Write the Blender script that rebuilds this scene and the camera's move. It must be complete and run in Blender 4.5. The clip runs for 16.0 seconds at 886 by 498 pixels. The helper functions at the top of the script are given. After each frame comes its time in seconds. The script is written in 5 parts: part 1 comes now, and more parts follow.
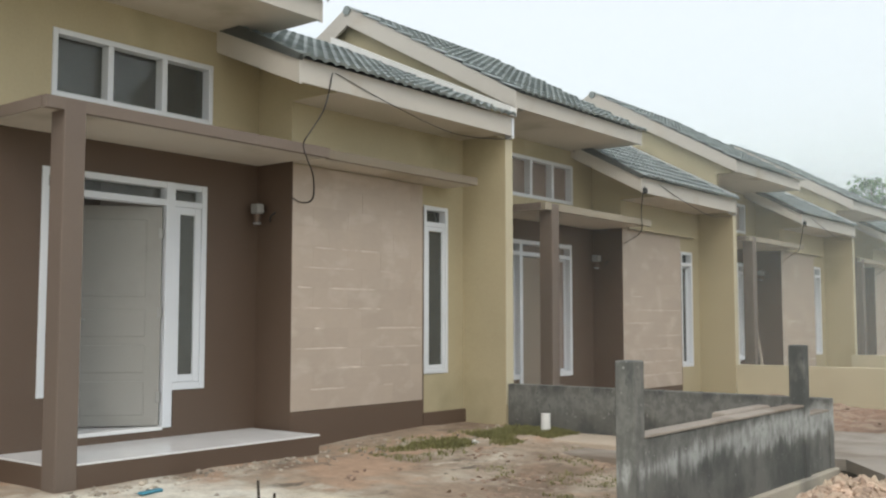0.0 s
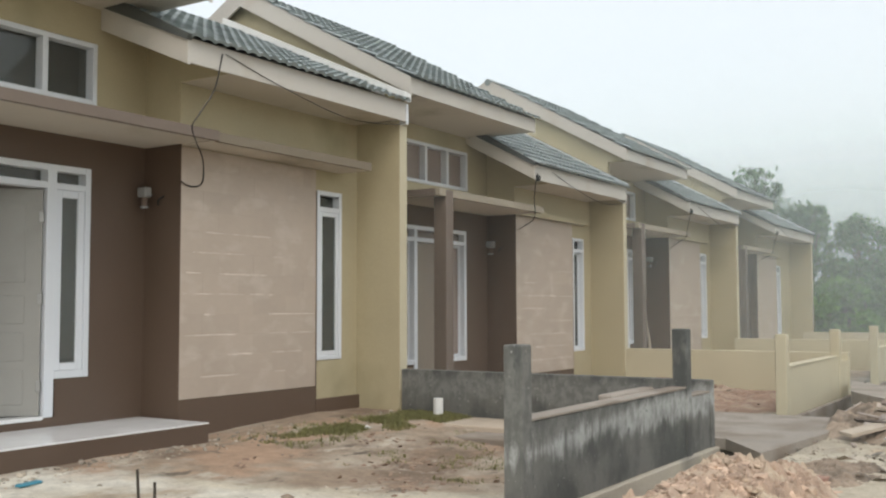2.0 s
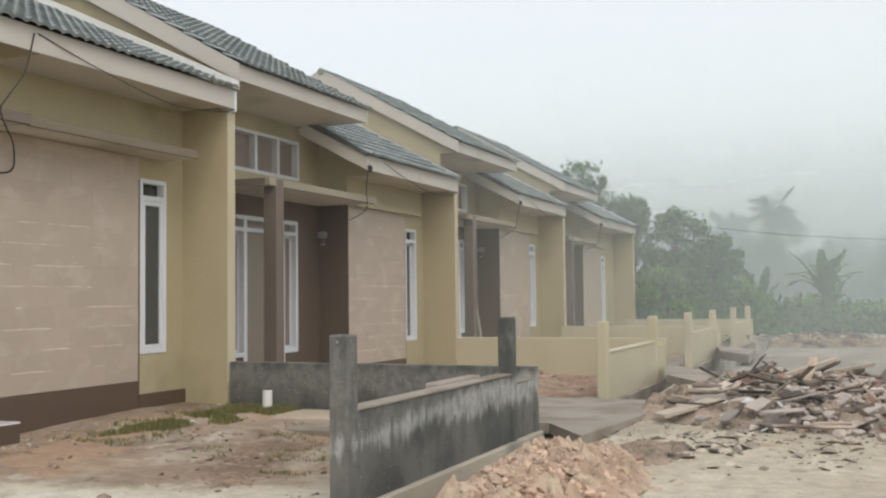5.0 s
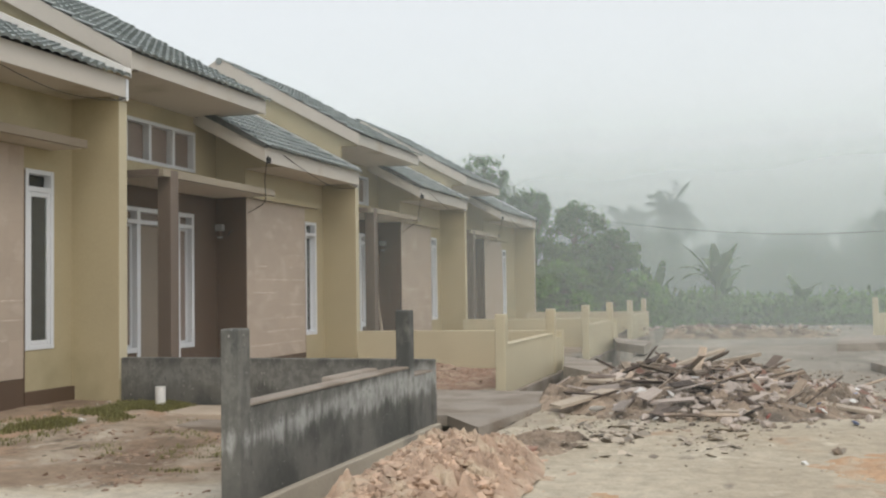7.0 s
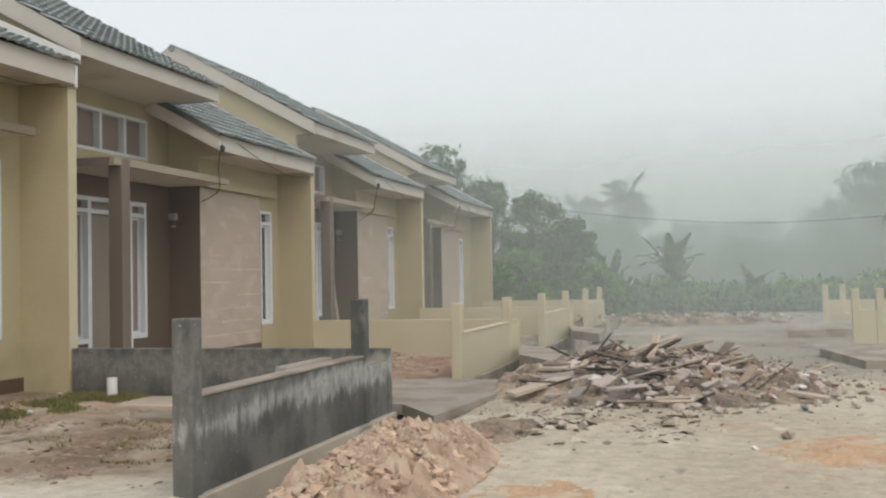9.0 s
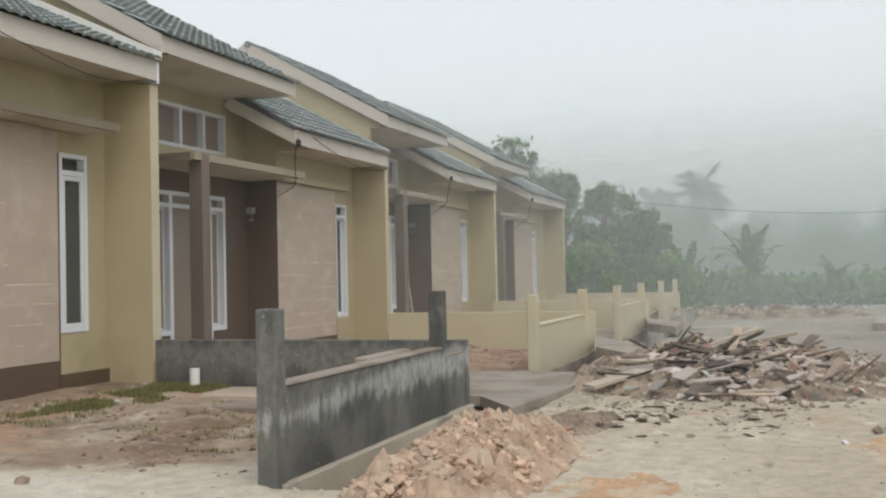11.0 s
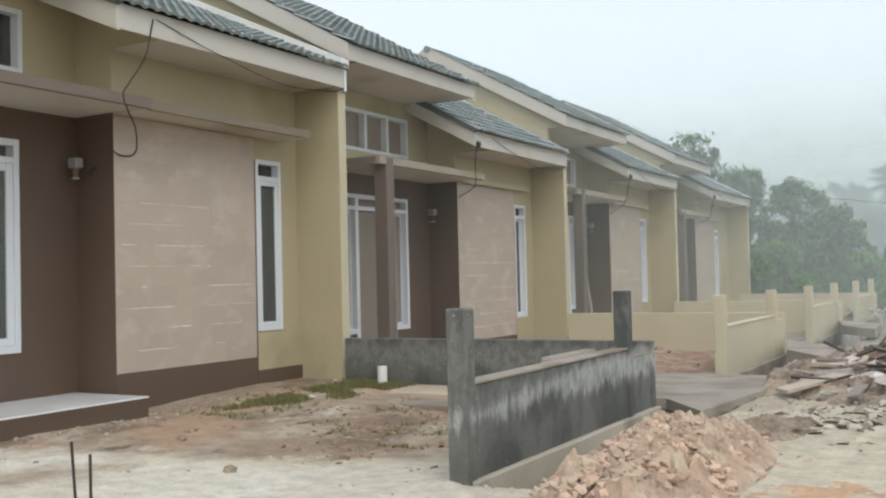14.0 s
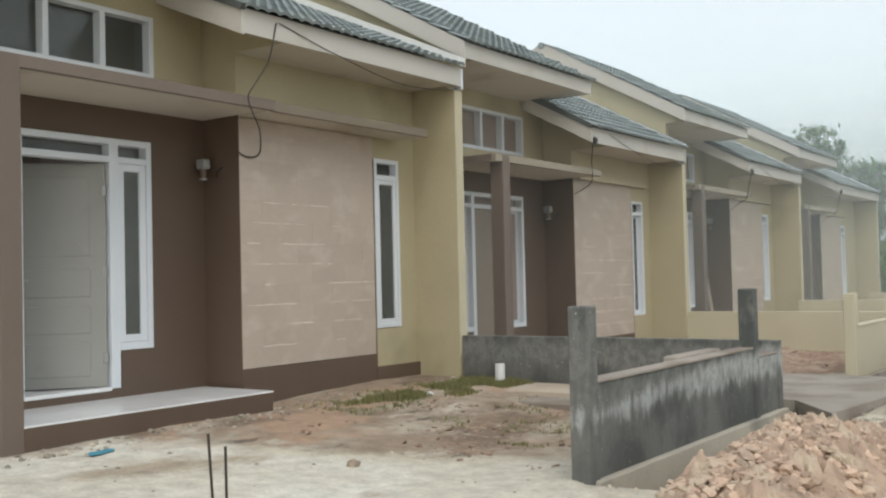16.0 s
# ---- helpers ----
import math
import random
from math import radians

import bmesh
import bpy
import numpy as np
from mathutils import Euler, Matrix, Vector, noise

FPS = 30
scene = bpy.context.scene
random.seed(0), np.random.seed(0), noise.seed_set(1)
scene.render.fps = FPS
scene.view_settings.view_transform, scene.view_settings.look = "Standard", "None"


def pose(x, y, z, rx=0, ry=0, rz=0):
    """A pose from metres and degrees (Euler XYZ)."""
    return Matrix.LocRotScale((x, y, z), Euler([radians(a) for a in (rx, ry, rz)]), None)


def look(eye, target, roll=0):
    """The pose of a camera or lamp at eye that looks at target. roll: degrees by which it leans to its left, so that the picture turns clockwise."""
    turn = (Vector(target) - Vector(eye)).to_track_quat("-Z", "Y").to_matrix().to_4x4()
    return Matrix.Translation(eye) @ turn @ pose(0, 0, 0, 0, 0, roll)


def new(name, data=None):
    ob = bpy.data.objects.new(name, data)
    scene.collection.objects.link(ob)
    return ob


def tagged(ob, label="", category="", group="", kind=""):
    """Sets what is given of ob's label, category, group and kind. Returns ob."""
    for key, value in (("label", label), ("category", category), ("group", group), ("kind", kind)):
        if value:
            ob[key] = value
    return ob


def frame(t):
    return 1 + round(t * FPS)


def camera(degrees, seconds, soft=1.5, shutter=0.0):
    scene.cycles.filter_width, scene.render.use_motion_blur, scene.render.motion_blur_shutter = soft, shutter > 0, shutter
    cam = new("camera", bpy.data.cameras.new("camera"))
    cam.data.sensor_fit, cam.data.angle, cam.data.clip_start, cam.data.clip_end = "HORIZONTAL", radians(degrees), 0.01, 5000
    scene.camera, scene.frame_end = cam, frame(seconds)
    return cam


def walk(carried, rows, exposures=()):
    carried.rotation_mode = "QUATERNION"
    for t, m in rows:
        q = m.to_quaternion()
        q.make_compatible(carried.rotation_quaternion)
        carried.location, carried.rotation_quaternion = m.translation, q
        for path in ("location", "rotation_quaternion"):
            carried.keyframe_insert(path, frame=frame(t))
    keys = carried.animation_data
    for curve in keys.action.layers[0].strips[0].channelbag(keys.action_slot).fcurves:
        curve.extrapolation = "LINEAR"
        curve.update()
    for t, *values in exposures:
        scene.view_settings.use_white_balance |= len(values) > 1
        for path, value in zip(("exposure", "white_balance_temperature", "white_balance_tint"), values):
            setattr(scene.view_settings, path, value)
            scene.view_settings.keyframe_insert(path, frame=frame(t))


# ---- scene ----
cam = camera(48.1, 16.0, soft=2.2)
# seconds, eye, point looked at, roll
ROWS = [
    (0.0, (0.412, 0.478, 1.374), (-0.830, 2.039, 1.522), 0.0),
    (0.5, (0.420, 0.489, 1.371), (-0.783, 2.081, 1.508), 0.1),
    (1.0, (0.426, 0.500, 1.364), (-0.743, 2.118, 1.497), -0.1),
    (1.5, (0.444, 0.510, 1.365), (-0.684, 2.157, 1.490), -0.2),
    (2.0, (0.454, 0.515, 1.367), (-0.623, 2.196, 1.487), -0.2),
    (2.5, (0.470, 0.515, 1.363), (-0.553, 2.229, 1.481), -0.3),
    (3.0, (0.475, 0.539, 1.354), (-0.499, 2.282, 1.469), -0.5),
    (3.5, (0.498, 0.540, 1.365), (-0.427, 2.310, 1.475), -0.6),
    (4.0, (0.508, 0.532, 1.363), (-0.371, 2.325, 1.470), -0.6),
    (6.5, (0.548, 0.604, 1.357), (-0.103, 2.493, 1.444), -0.9),
    (7.0, (0.567, 0.601, 1.352), (-0.042, 2.505, 1.436), -0.9),
    (7.5, (0.577, 0.618, 1.358), (0.006, 2.534, 1.432), -1.0),
    (8.0, (0.590, 0.617, 1.354), (0.066, 2.546, 1.418), -1.1),
    (10.5, (0.548, 0.637, 1.331), (-0.036, 2.549, 1.383), -1.2),
    (11.0, (0.512, 0.635, 1.326), (-0.151, 2.521, 1.377), -1.3),
    (11.5, (0.488, 0.629, 1.329), (-0.253, 2.486, 1.379), -1.3),
    (12.0, (0.478, 0.609, 1.330), (-0.332, 2.437, 1.384), -1.4),
    (12.5, (0.471, 0.591, 1.332), (-0.392, 2.394, 1.384), -1.3),
    (13.0, (0.466, 0.579, 1.333), (-0.441, 2.360, 1.390), -1.3),
    (13.5, (0.455, 0.577, 1.333), (-0.490, 2.339, 1.393), -1.4),
    (14.0, (0.437, 0.572, 1.325), (-0.544, 2.315, 1.385), -1.4),
    (14.5, (0.428, 0.565, 1.327), (-0.597, 2.282, 1.388), -1.5),
    (15.0, (0.409, 0.560, 1.329), (-0.664, 2.247, 1.391), -1.3),
    (15.5, (0.397, 0.552, 1.328), (-0.728, 2.204, 1.389), -1.5),
    (16.0, (0.380, 0.547, 1.324), (-0.790, 2.168, 1.385), -1.4),
]
walk(cam, [(t, look(eye, aim, roll)) for t, eye, aim, roll in ROWS], [(0.0, 0.19, 6400, 7.0), (4.0, 0.15, 6450, 9.0), (7.0, 0.02, 6600, 9.5), (11.0, 0.0, 6500, 9.0), (12.5, 0.02, 6300, 8.0), (13.5, 0.02, 6250, 7.0), (14.0, 0.18, 6200, 7.0), (14.5, 0.18, 6200, 6.5), (16.0, 0.14, 6250, 5.5)])

# ---- world and light: thin overcast morning, fog ----
world = bpy.data.worlds.new("foggy_sky")
scene.world = world
world.use_nodes = True
wn, wl = world.node_tree.nodes, world.node_tree.links
wn.clear()
sky = wn.new("ShaderNodeTexSky")
sky.sky_type, sky.sun_disc = "NISHITA", False
sky.sun_elevation, sky.sun_rotation = radians(48), radians(140)
sky.air_density, sky.dust_density = 1.0, 6.0
bg_sky, bg_fog, add, wout = wn.new("ShaderNodeBackground"), wn.new("ShaderNodeBackground"), wn.new("ShaderNodeAddShader"), wn.new("ShaderNodeOutputWorld")
bg_sky.inputs["Strength"].default_value = 0.05
# cloud cover: bright and even overhead, a little bluer and dimmer low in the fog
coord, sep, ramp = wn.new("ShaderNodeTexCoord"), wn.new("ShaderNodeSeparateXYZ"), wn.new("ShaderNodeValToRGB")
ramp.color_ramp.elements[0].position, ramp.color_ramp.elements[0].color = 0.0, (0.70, 0.755, 0.755, 1)
ramp.color_ramp.elements[1].position, ramp.color_ramp.elements[1].color = 0.45, (0.825, 0.828, 0.825, 1)
mid = ramp.color_ramp.elements.new(0.16)
mid.color = (0.81, 0.833, 0.83, 1)
wl.new(coord.outputs["Generated"], sep.inputs[0])
wl.new(sep.outputs["Z"], ramp.inputs[0])
wl.new(ramp.outputs[0], bg_fog.inputs["Color"])
bg_fog.inputs["Strength"].default_value = 0.9
wl.new(sky.outputs[0], bg_sky.inputs["Color"])
wl.new(bg_sky.outputs[0], add.inputs[0])
wl.new(bg_fog.outputs[0], add.inputs[1])
wl.new(add.outputs[0], wout.inputs["Surface"])
sun = new("sun", bpy.data.lights.new("sun", "SUN"))
sun.data.energy, sun.data.angle, sun.data.color = 0.5, radians(40), (1.0, 0.98, 0.95)
sun.matrix_world = look((14, -6, 22), (0, 8, 0))


# ---- materials ----
def material(name, color, rough=0.8, vary=0.12, grain=60.0, patch=1.5, bump=0.15, stain=None, stain_amount=0.0, stain_scale=1.2, metal=0.0, per_piece=0.0, stretch=(1, 1, 1), per_island=0.0):
    """A surface with fine grain, broad patches, relief, and stains of another colour."""
    m = bpy.data.materials.new(name)
    m.use_nodes = True
    n, l = m.node_tree.nodes, m.node_tree.links
    bsdf = n["Principled BSDF"]
    bsdf.inputs["Metallic"].default_value = metal
    tc = n.new("ShaderNodeNewGeometry")
    mapping = n.new("ShaderNodeMapping")
    mapping.inputs["Scale"].default_value = stretch
    l.new(tc.outputs["Position"], mapping.inputs["Vector"])

    def noise_tex(scale, detail=4.0):
        t = n.new("ShaderNodeTexNoise")
        t.inputs["Scale"].default_value, t.inputs["Detail"].default_value = scale, detail
        l.new(mapping.outputs[0], t.inputs["Vector"])
        return t.outputs["Fac"]

    fine, broad = noise_tex(grain), noise_tex(patch, 6.0)
    mix = n.new("ShaderNodeMath")
    mix.operation = "MULTIPLY_ADD"
    l.new(fine, mix.inputs[0])
    mix.inputs[1].default_value = 0.4
    l.new(broad, mix.inputs[2])
    rng = n.new("ShaderNodeMapRange")
    rng.inputs["From Min"].default_value, rng.inputs["From Max"].default_value = 0.4, 1.0
    rng.inputs["To Min"].default_value, rng.inputs["To Max"].default_value = 1.0 - vary, 1.0 + vary
    l.new(mix.outputs[0], rng.inputs["Value"])
    value = rng.outputs[0]
    if per_piece or per_island:
        r2 = n.new("ShaderNodeMapRange")
        spread = per_piece or per_island
        r2.inputs["To Min"].default_value, r2.inputs["To Max"].default_value = 1.0 - spread, 1.0 + spread
        l.new(n.new("ShaderNodeObjectInfo").outputs["Random"] if per_piece else tc.outputs["Random Per Island"], r2.inputs["Value"])
        mul = n.new("ShaderNodeMath")
        mul.operation = "MULTIPLY"
        l.new(value, mul.inputs[0])
        l.new(r2.outputs[0], mul.inputs[1])
        value = mul.outputs[0]
    tint = n.new("ShaderNodeVectorMath")
    tint.operation = "SCALE"
    tint.inputs[0].default_value = color
    l.new(value, tint.inputs["Scale"])
    out = tint.outputs[0]
    if stain:
        s = noise_tex(stain_scale, 8.0)
        sr = n.new("ShaderNodeMapRange")
        sr.inputs["From Min"].default_value, sr.inputs["From Max"].default_value = 0.62 - 0.3 * stain_amount, 0.74 - 0.2 * stain_amount
        l.new(s, sr.inputs["Value"])
        mx = n.new("ShaderNodeMix")
        mx.data_type = "RGBA"
        l.new(sr.outputs[0], mx.inputs["Factor"])
        l.new(out, mx.inputs["A"])
        mx.inputs["B"].default_value = (*stain, 1)
        out = mx.outputs["Result"]
    l.new(out, bsdf.inputs["Base Color"])
    rr = n.new("ShaderNodeMapRange")
    rr.inputs["To Min"].default_value, rr.inputs["To Max"].default_value = max(rough - 0.12, 0.03), min(rough + 0.12, 1.0)
    l.new(broad, rr.inputs["Value"])
    l.new(rr.outputs[0], bsdf.inputs["Roughness"])
    if bump:
        b = n.new("ShaderNodeBump")
        b.inputs["Strength"].default_value, b.inputs["Distance"].default_value = bump, 0.02
        l.new(fine, b.inputs["Height"])
        l.new(b.outputs[0], bsdf.inputs["Normal"])
    return m


YELLOW = material("pale_yellow_paint", (0.41, 0.358, 0.234), 0.75, 0.10, 40, 0.9, 0.06, (0.335, 0.30, 0.19), 0.25, 0.9)
BROWN = material("brown_paint", (0.102, 0.069, 0.048), 0.6, 0.08, 40, 0.8, 0.06, (0.110, 0.076, 0.055), 0.25, 0.7)
TAUPE = material("taupe_paint", (0.142, 0.110, 0.088), 0.65, 0.08, 40, 0.8, 0.06)
CANOPY = material("canopy_edge_paint", (0.165, 0.130, 0.105), 0.7, 0.1, 40, 0.8, 0.06)
# ledge yellow-brown, taken darker to put the eave's shade into the colour
LEDGE_SHADED = material("eave_shaded_ledge_paint", (0.195, 0.162, 0.118), 0.75, 0.08, 40, 0.9, 0.06)
LEDGE_PALE = material("pale_ledge_paint", (0.30, 0.262, 0.20), 0.75, 0.08, 40, 0.9, 0.06)
SOFFIT = material("soffit_board", (0.54, 0.495, 0.42), 0.8, 0.06, 30, 0.7, 0.05, (0.40, 0.36, 0.28), 0.2)
FASCIA = material("cream_fascia_board", (0.505, 0.48, 0.435), 0.6, 0.06, 50, 0.8, 0.05, (0.45, 0.40, 0.33), 0.2)
WHITE = material("white_paint", (0.64, 0.67, 0.705), 0.4, 0.03, 50, 1.0, 0.03)
STONE = material("beige_stone_tile", (0.42, 0.352, 0.288), 0.6, 0.06, 12, 1.6, 0.05, (0.478, 0.413, 0.348), 0.32, 2.4, per_piece=0.03, stretch=(1, 1, 1.6))
GROUT = material("pale_grout", (0.40, 0.34, 0.28), 0.9, 0.08)
SMEAR = material("dried_grout_smear", (0.68, 0.62, 0.55), 0.9, 0.15, 40, 6.0, 0.1, (0.46, 0.39, 0.32), 0.5, 9.0)
TILE = material("grey_green_roof_tile", (0.21, 0.242, 0.242), 0.55, 0.2, 30, 2.5, 0.2, (0.26, 0.295, 0.29), 0.35, 2.5, per_piece=0.16)
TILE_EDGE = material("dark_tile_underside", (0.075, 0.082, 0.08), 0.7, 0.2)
ZINC = material("zinc_flashing", (0.55, 0.58, 0.60), 0.4, 0.08, 20, 2, 0.05, metal=0.6)
FLOOR_TILE = material("white_ceramic", (0.74, 0.75, 0.75), 0.2, 0.03, 10, 1.5, 0.02)
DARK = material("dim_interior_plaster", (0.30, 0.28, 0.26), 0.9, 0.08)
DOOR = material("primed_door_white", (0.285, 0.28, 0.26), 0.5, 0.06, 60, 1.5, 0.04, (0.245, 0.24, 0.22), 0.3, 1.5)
DOOR_BROWN = material("brown_primer_door", (0.23, 0.19, 0.15), 0.55, 0.07)
LAMP = material("grey_plastic_lamp", (0.25, 0.25, 0.24), 0.4, 0.1)
STEEL = material("steel_hinge", (0.35, 0.35, 0.34), 0.4, 0.1, metal=0.8)
CABLE = material("black_cable", (0.02, 0.02, 0.02), 0.6, 0.1)

PLINTH = material("beige_plinth_render", (0.40, 0.365, 0.30), 0.9, 0.14, 30, 1.5, 0.25, (0.22, 0.21, 0.18), 0.3)
CONCRETE = material("cast_concrete", (0.31, 0.275, 0.235), 0.9, 0.2, 40, 1.2, 0.3, (0.22, 0.185, 0.15), 0.5, 1.6)
CREAM = material("cream_wall_paint", (0.50, 0.455, 0.325), 0.75, 0.07, 40, 1.0, 0.08, (0.46, 0.41, 0.29), 0.25)

RED_CLAY = material("red_orange_clay", (0.44, 0.295, 0.185), 0.95, 0.25, 20, 2.5, 0.6, (0.46, 0.38, 0.28), 0.45, 4.0)
# opaque stand-in for glass: light coming off the panes put into colour
PANE_TONE = material("brown_opaque_pane", (0.235, 0.185, 0.16), 0.45, 0.1)
COVER = material("pale_dusty_concrete", (0.43, 0.365, 0.29), 0.9, 0.16, 40, 1.5, 0.25, (0.33, 0.27, 0.21), 0.4)
RED_EARTH = material("raw_red_earth", (0.225, 0.15, 0.108), 0.95, 0.3, 18, 2.5, 0.6, (0.35, 0.27, 0.20), 0.5, 3.0, per_island=0.35)
CLAY = material("orange_clay", (0.43, 0.315, 0.235), 0.95, 0.35, 16, 5.0, 1.0, (0.47, 0.385, 0.29), 0.5, 4.0, per_island=0.3)
WOOD = material("weathered_timber", (0.33, 0.265, 0.205), 0.85, 0.3, 25, 3.0, 0.3, (0.12, 0.09, 0.07), 0.35, 3.0, per_piece=0.6)
DARK_WOOD = material("dark_wet_timber", (0.11, 0.085, 0.07), 0.8, 0.3, 25, 3.0, 0.3, per_piece=0.5)
PLASTER = material("pale_pink_plaster", (0.42, 0.365, 0.325), 0.9, 0.25, 30, 3.0, 0.2, per_piece=0.35)
PALE_WOOD = material("pale_sawn_timber", (0.41, 0.35, 0.28), 0.8, 0.2, 25, 3.0, 0.2)
BRICK = material("broken_red_brick", (0.26, 0.15, 0.115), 0.9, 0.25, 30, 3.0, 0.3, (0.40, 0.34, 0.28), 0.3, 4.0, per_piece=0.3)
RUBBLE = material("mixed_rubble", (0.225, 0.178, 0.135), 0.95, 0.35, 14, 3.0, 0.7, (0.12, 0.10, 0.08), 0.5, 2.5, per_island=0.35)
STONES = material("pale_rubble_stone", (0.34, 0.30, 0.245), 0.9, 0.25, 30, 3.0, 0.3, per_island=0.45)
PVC = material("white_pvc", (0.72, 0.72, 0.70), 0.35, 0.05)
BARK = material("grey_bark", (0.13, 0.11, 0.09), 0.9, 0.25, 25, 3.0, 0.4)
RUST = material("rusty_bar", (0.035, 0.028, 0.02), 0.8, 0.3)


def patch_nodes(n, l, base, layers):
    """Colour and relief of a surface that several other colours lie on in patches: (colour, scale, low, high, stretch)."""
    geo = n.new("ShaderNodeNewGeometry")

    def tex(scale, stretch=(1, 1, 1), detail=8.0, shift=0.0):
        mp, t = n.new("ShaderNodeMapping"), n.new("ShaderNodeTexNoise")
        mp.inputs["Scale"].default_value = stretch
        mp.inputs["Location"].default_value = (shift, shift * 0.7, shift * 0.3)
        t.inputs["Scale"].default_value, t.inputs["Detail"].default_value, t.inputs["Roughness"].default_value = scale, detail, 0.62
        l.new(geo.outputs["Position"], mp.inputs["Vector"])
        l.new(mp.outputs[0], t.inputs["Vector"])
        return t.outputs["Fac"]

    mul = n.new("ShaderNodeMath")
    mul.operation = "MULTIPLY_ADD"
    l.new(tex(38.0), mul.inputs[0])
    mul.inputs[1].default_value = 0.7
    l.new(tex(7.0), mul.inputs[2])
    rng = n.new("ShaderNodeMapRange")
    rng.inputs["From Min"].default_value, rng.inputs["From Max"].default_value = 0.55, 1.15
    rng.inputs["To Min"].default_value, rng.inputs["To Max"].default_value = 0.72, 1.28
    l.new(mul.outputs[0], rng.inputs["Value"])
    out = None
    for i, (color, scale, low, high, stretch) in enumerate(layers):
        fac = n.new("ShaderNodeMapRange")
        fac.inputs["From Min"].default_value, fac.inputs["From Max"].default_value = low, high
        l.new(tex(scale, stretch, 9.0, 3.7 * i + 1.3), fac.inputs["Value"])
        mx = n.new("ShaderNodeMix")
        mx.data_type = "RGBA"
        l.new(fac.outputs[0], mx.inputs["Factor"])
        if out is None:
            mx.inputs["A"].default_value = (*base, 1)
        else:
            l.new(out, mx.inputs["A"])
        mx.inputs["B"].default_value = (*color, 1)
        out = mx.outputs["Result"]
    tint = n.new("ShaderNodeVectorMath")
    tint.operation = "SCALE"
    l.new(out, tint.inputs[0])
    l.new(rng.outputs[0], tint.inputs["Scale"])
    return tint.outputs[0], mul.outputs[0], tex


def patchy(name, soils, rough=0.95, bump=0.5):
    """A patchy surface. soils: (attribute that says where it lies, base, layers), the first one everywhere."""
    m = bpy.data.materials.new(name)
    m.use_nodes = True
    n, l = m.node_tree.nodes, m.node_tree.links
    bsdf = n["Principled BSDF"]
    bsdf.inputs["Roughness"].default_value = rough
    color, height, tex = patch_nodes(n, l, soils[0][1], soils[0][2])
    for where, base, layers in soils[1:]:
        other = patch_nodes(n, l, base, layers)[0]
        att, add, edge, mx = n.new("ShaderNodeAttribute"), n.new("ShaderNodeMath"), n.new("ShaderNodeMapRange"), n.new("ShaderNodeMix")
        att.attribute_name = where
        add.operation = "MULTIPLY_ADD"
        l.new(tex(2.2, (1, 1, 1), 9.0, 11.0), add.inputs[0])
        add.inputs[1].default_value = 0.9
        l.new(att.outputs["Fac"], add.inputs[2])
        edge.inputs["From Min"].default_value, edge.inputs["From Max"].default_value = 0.80, 1.10
        l.new(add.outputs[0], edge.inputs["Value"])
        mx.data_type = "RGBA"
        l.new(edge.outputs[0], mx.inputs["Factor"])
        l.new(color, mx.inputs["A"])
        l.new(other, mx.inputs["B"])
        color = mx.outputs["Result"]
    l.new(color, bsdf.inputs["Base Color"])
    b = n.new("ShaderNodeBump")
    b.inputs["Strength"].default_value, b.inputs["Distance"].default_value = bump, 0.03
    l.new(height, b.inputs["Height"])
    l.new(b.outputs[0], bsdf.inputs["Normal"])
    return m


FLAT = (1, 1, 1)
EARTH = patchy("bare_earth", [
    ("", (0.41, 0.36, 0.275), [((0.50, 0.455, 0.36), 0.35, 0.44, 0.6, FLAT), ((0.28, 0.245, 0.195), 0.7, 0.58, 0.72, (1, 0.5, 1)), ((0.40, 0.26, 0.16), 0.55, 0.62, 0.72, FLAT), ((0.17, 0.15, 0.125), 1.6, 0.64, 0.71, (1, 0.6, 1)), ((0.54, 0.50, 0.40), 2.2, 0.58, 0.66, (1, 0.6, 1))]),
    ("far_road", (0.27, 0.245, 0.205), [((0.36, 0.33, 0.28), 0.5, 0.5, 0.64, (1, 0.6, 1)), ((0.19, 0.17, 0.14), 0.6, 0.54, 0.66, (1, 0.6, 1)), ((0.40, 0.37, 0.31), 1.5, 0.62, 0.70, FLAT)]),
    ("yard", (0.275, 0.21, 0.152), [((0.38, 0.325, 0.255), 0.7, 0.48, 0.6, FLAT), ((0.185, 0.135, 0.095), 1.1, 0.52, 0.64, (1, 0.6, 1)), ((0.37, 0.255, 0.175), 0.9, 0.55, 0.62, (1, 0.6, 1)), ((0.42, 0.37, 0.30), 2.4, 0.58, 0.65, (1, 0.6, 1)), ((0.13, 0.105, 0.08), 2.9, 0.61, 0.67, (1, 0.6, 1))]),
    ("pale_sand", (0.52, 0.485, 0.405), [((0.60, 0.575, 0.50), 0.6, 0.46, 0.58, FLAT), ((0.36, 0.30, 0.225), 1.2, 0.56, 0.66, (1, 0.5, 1)), ((0.25, 0.215, 0.17), 2.6, 0.63, 0.70, (1, 0.6, 1))]),
])


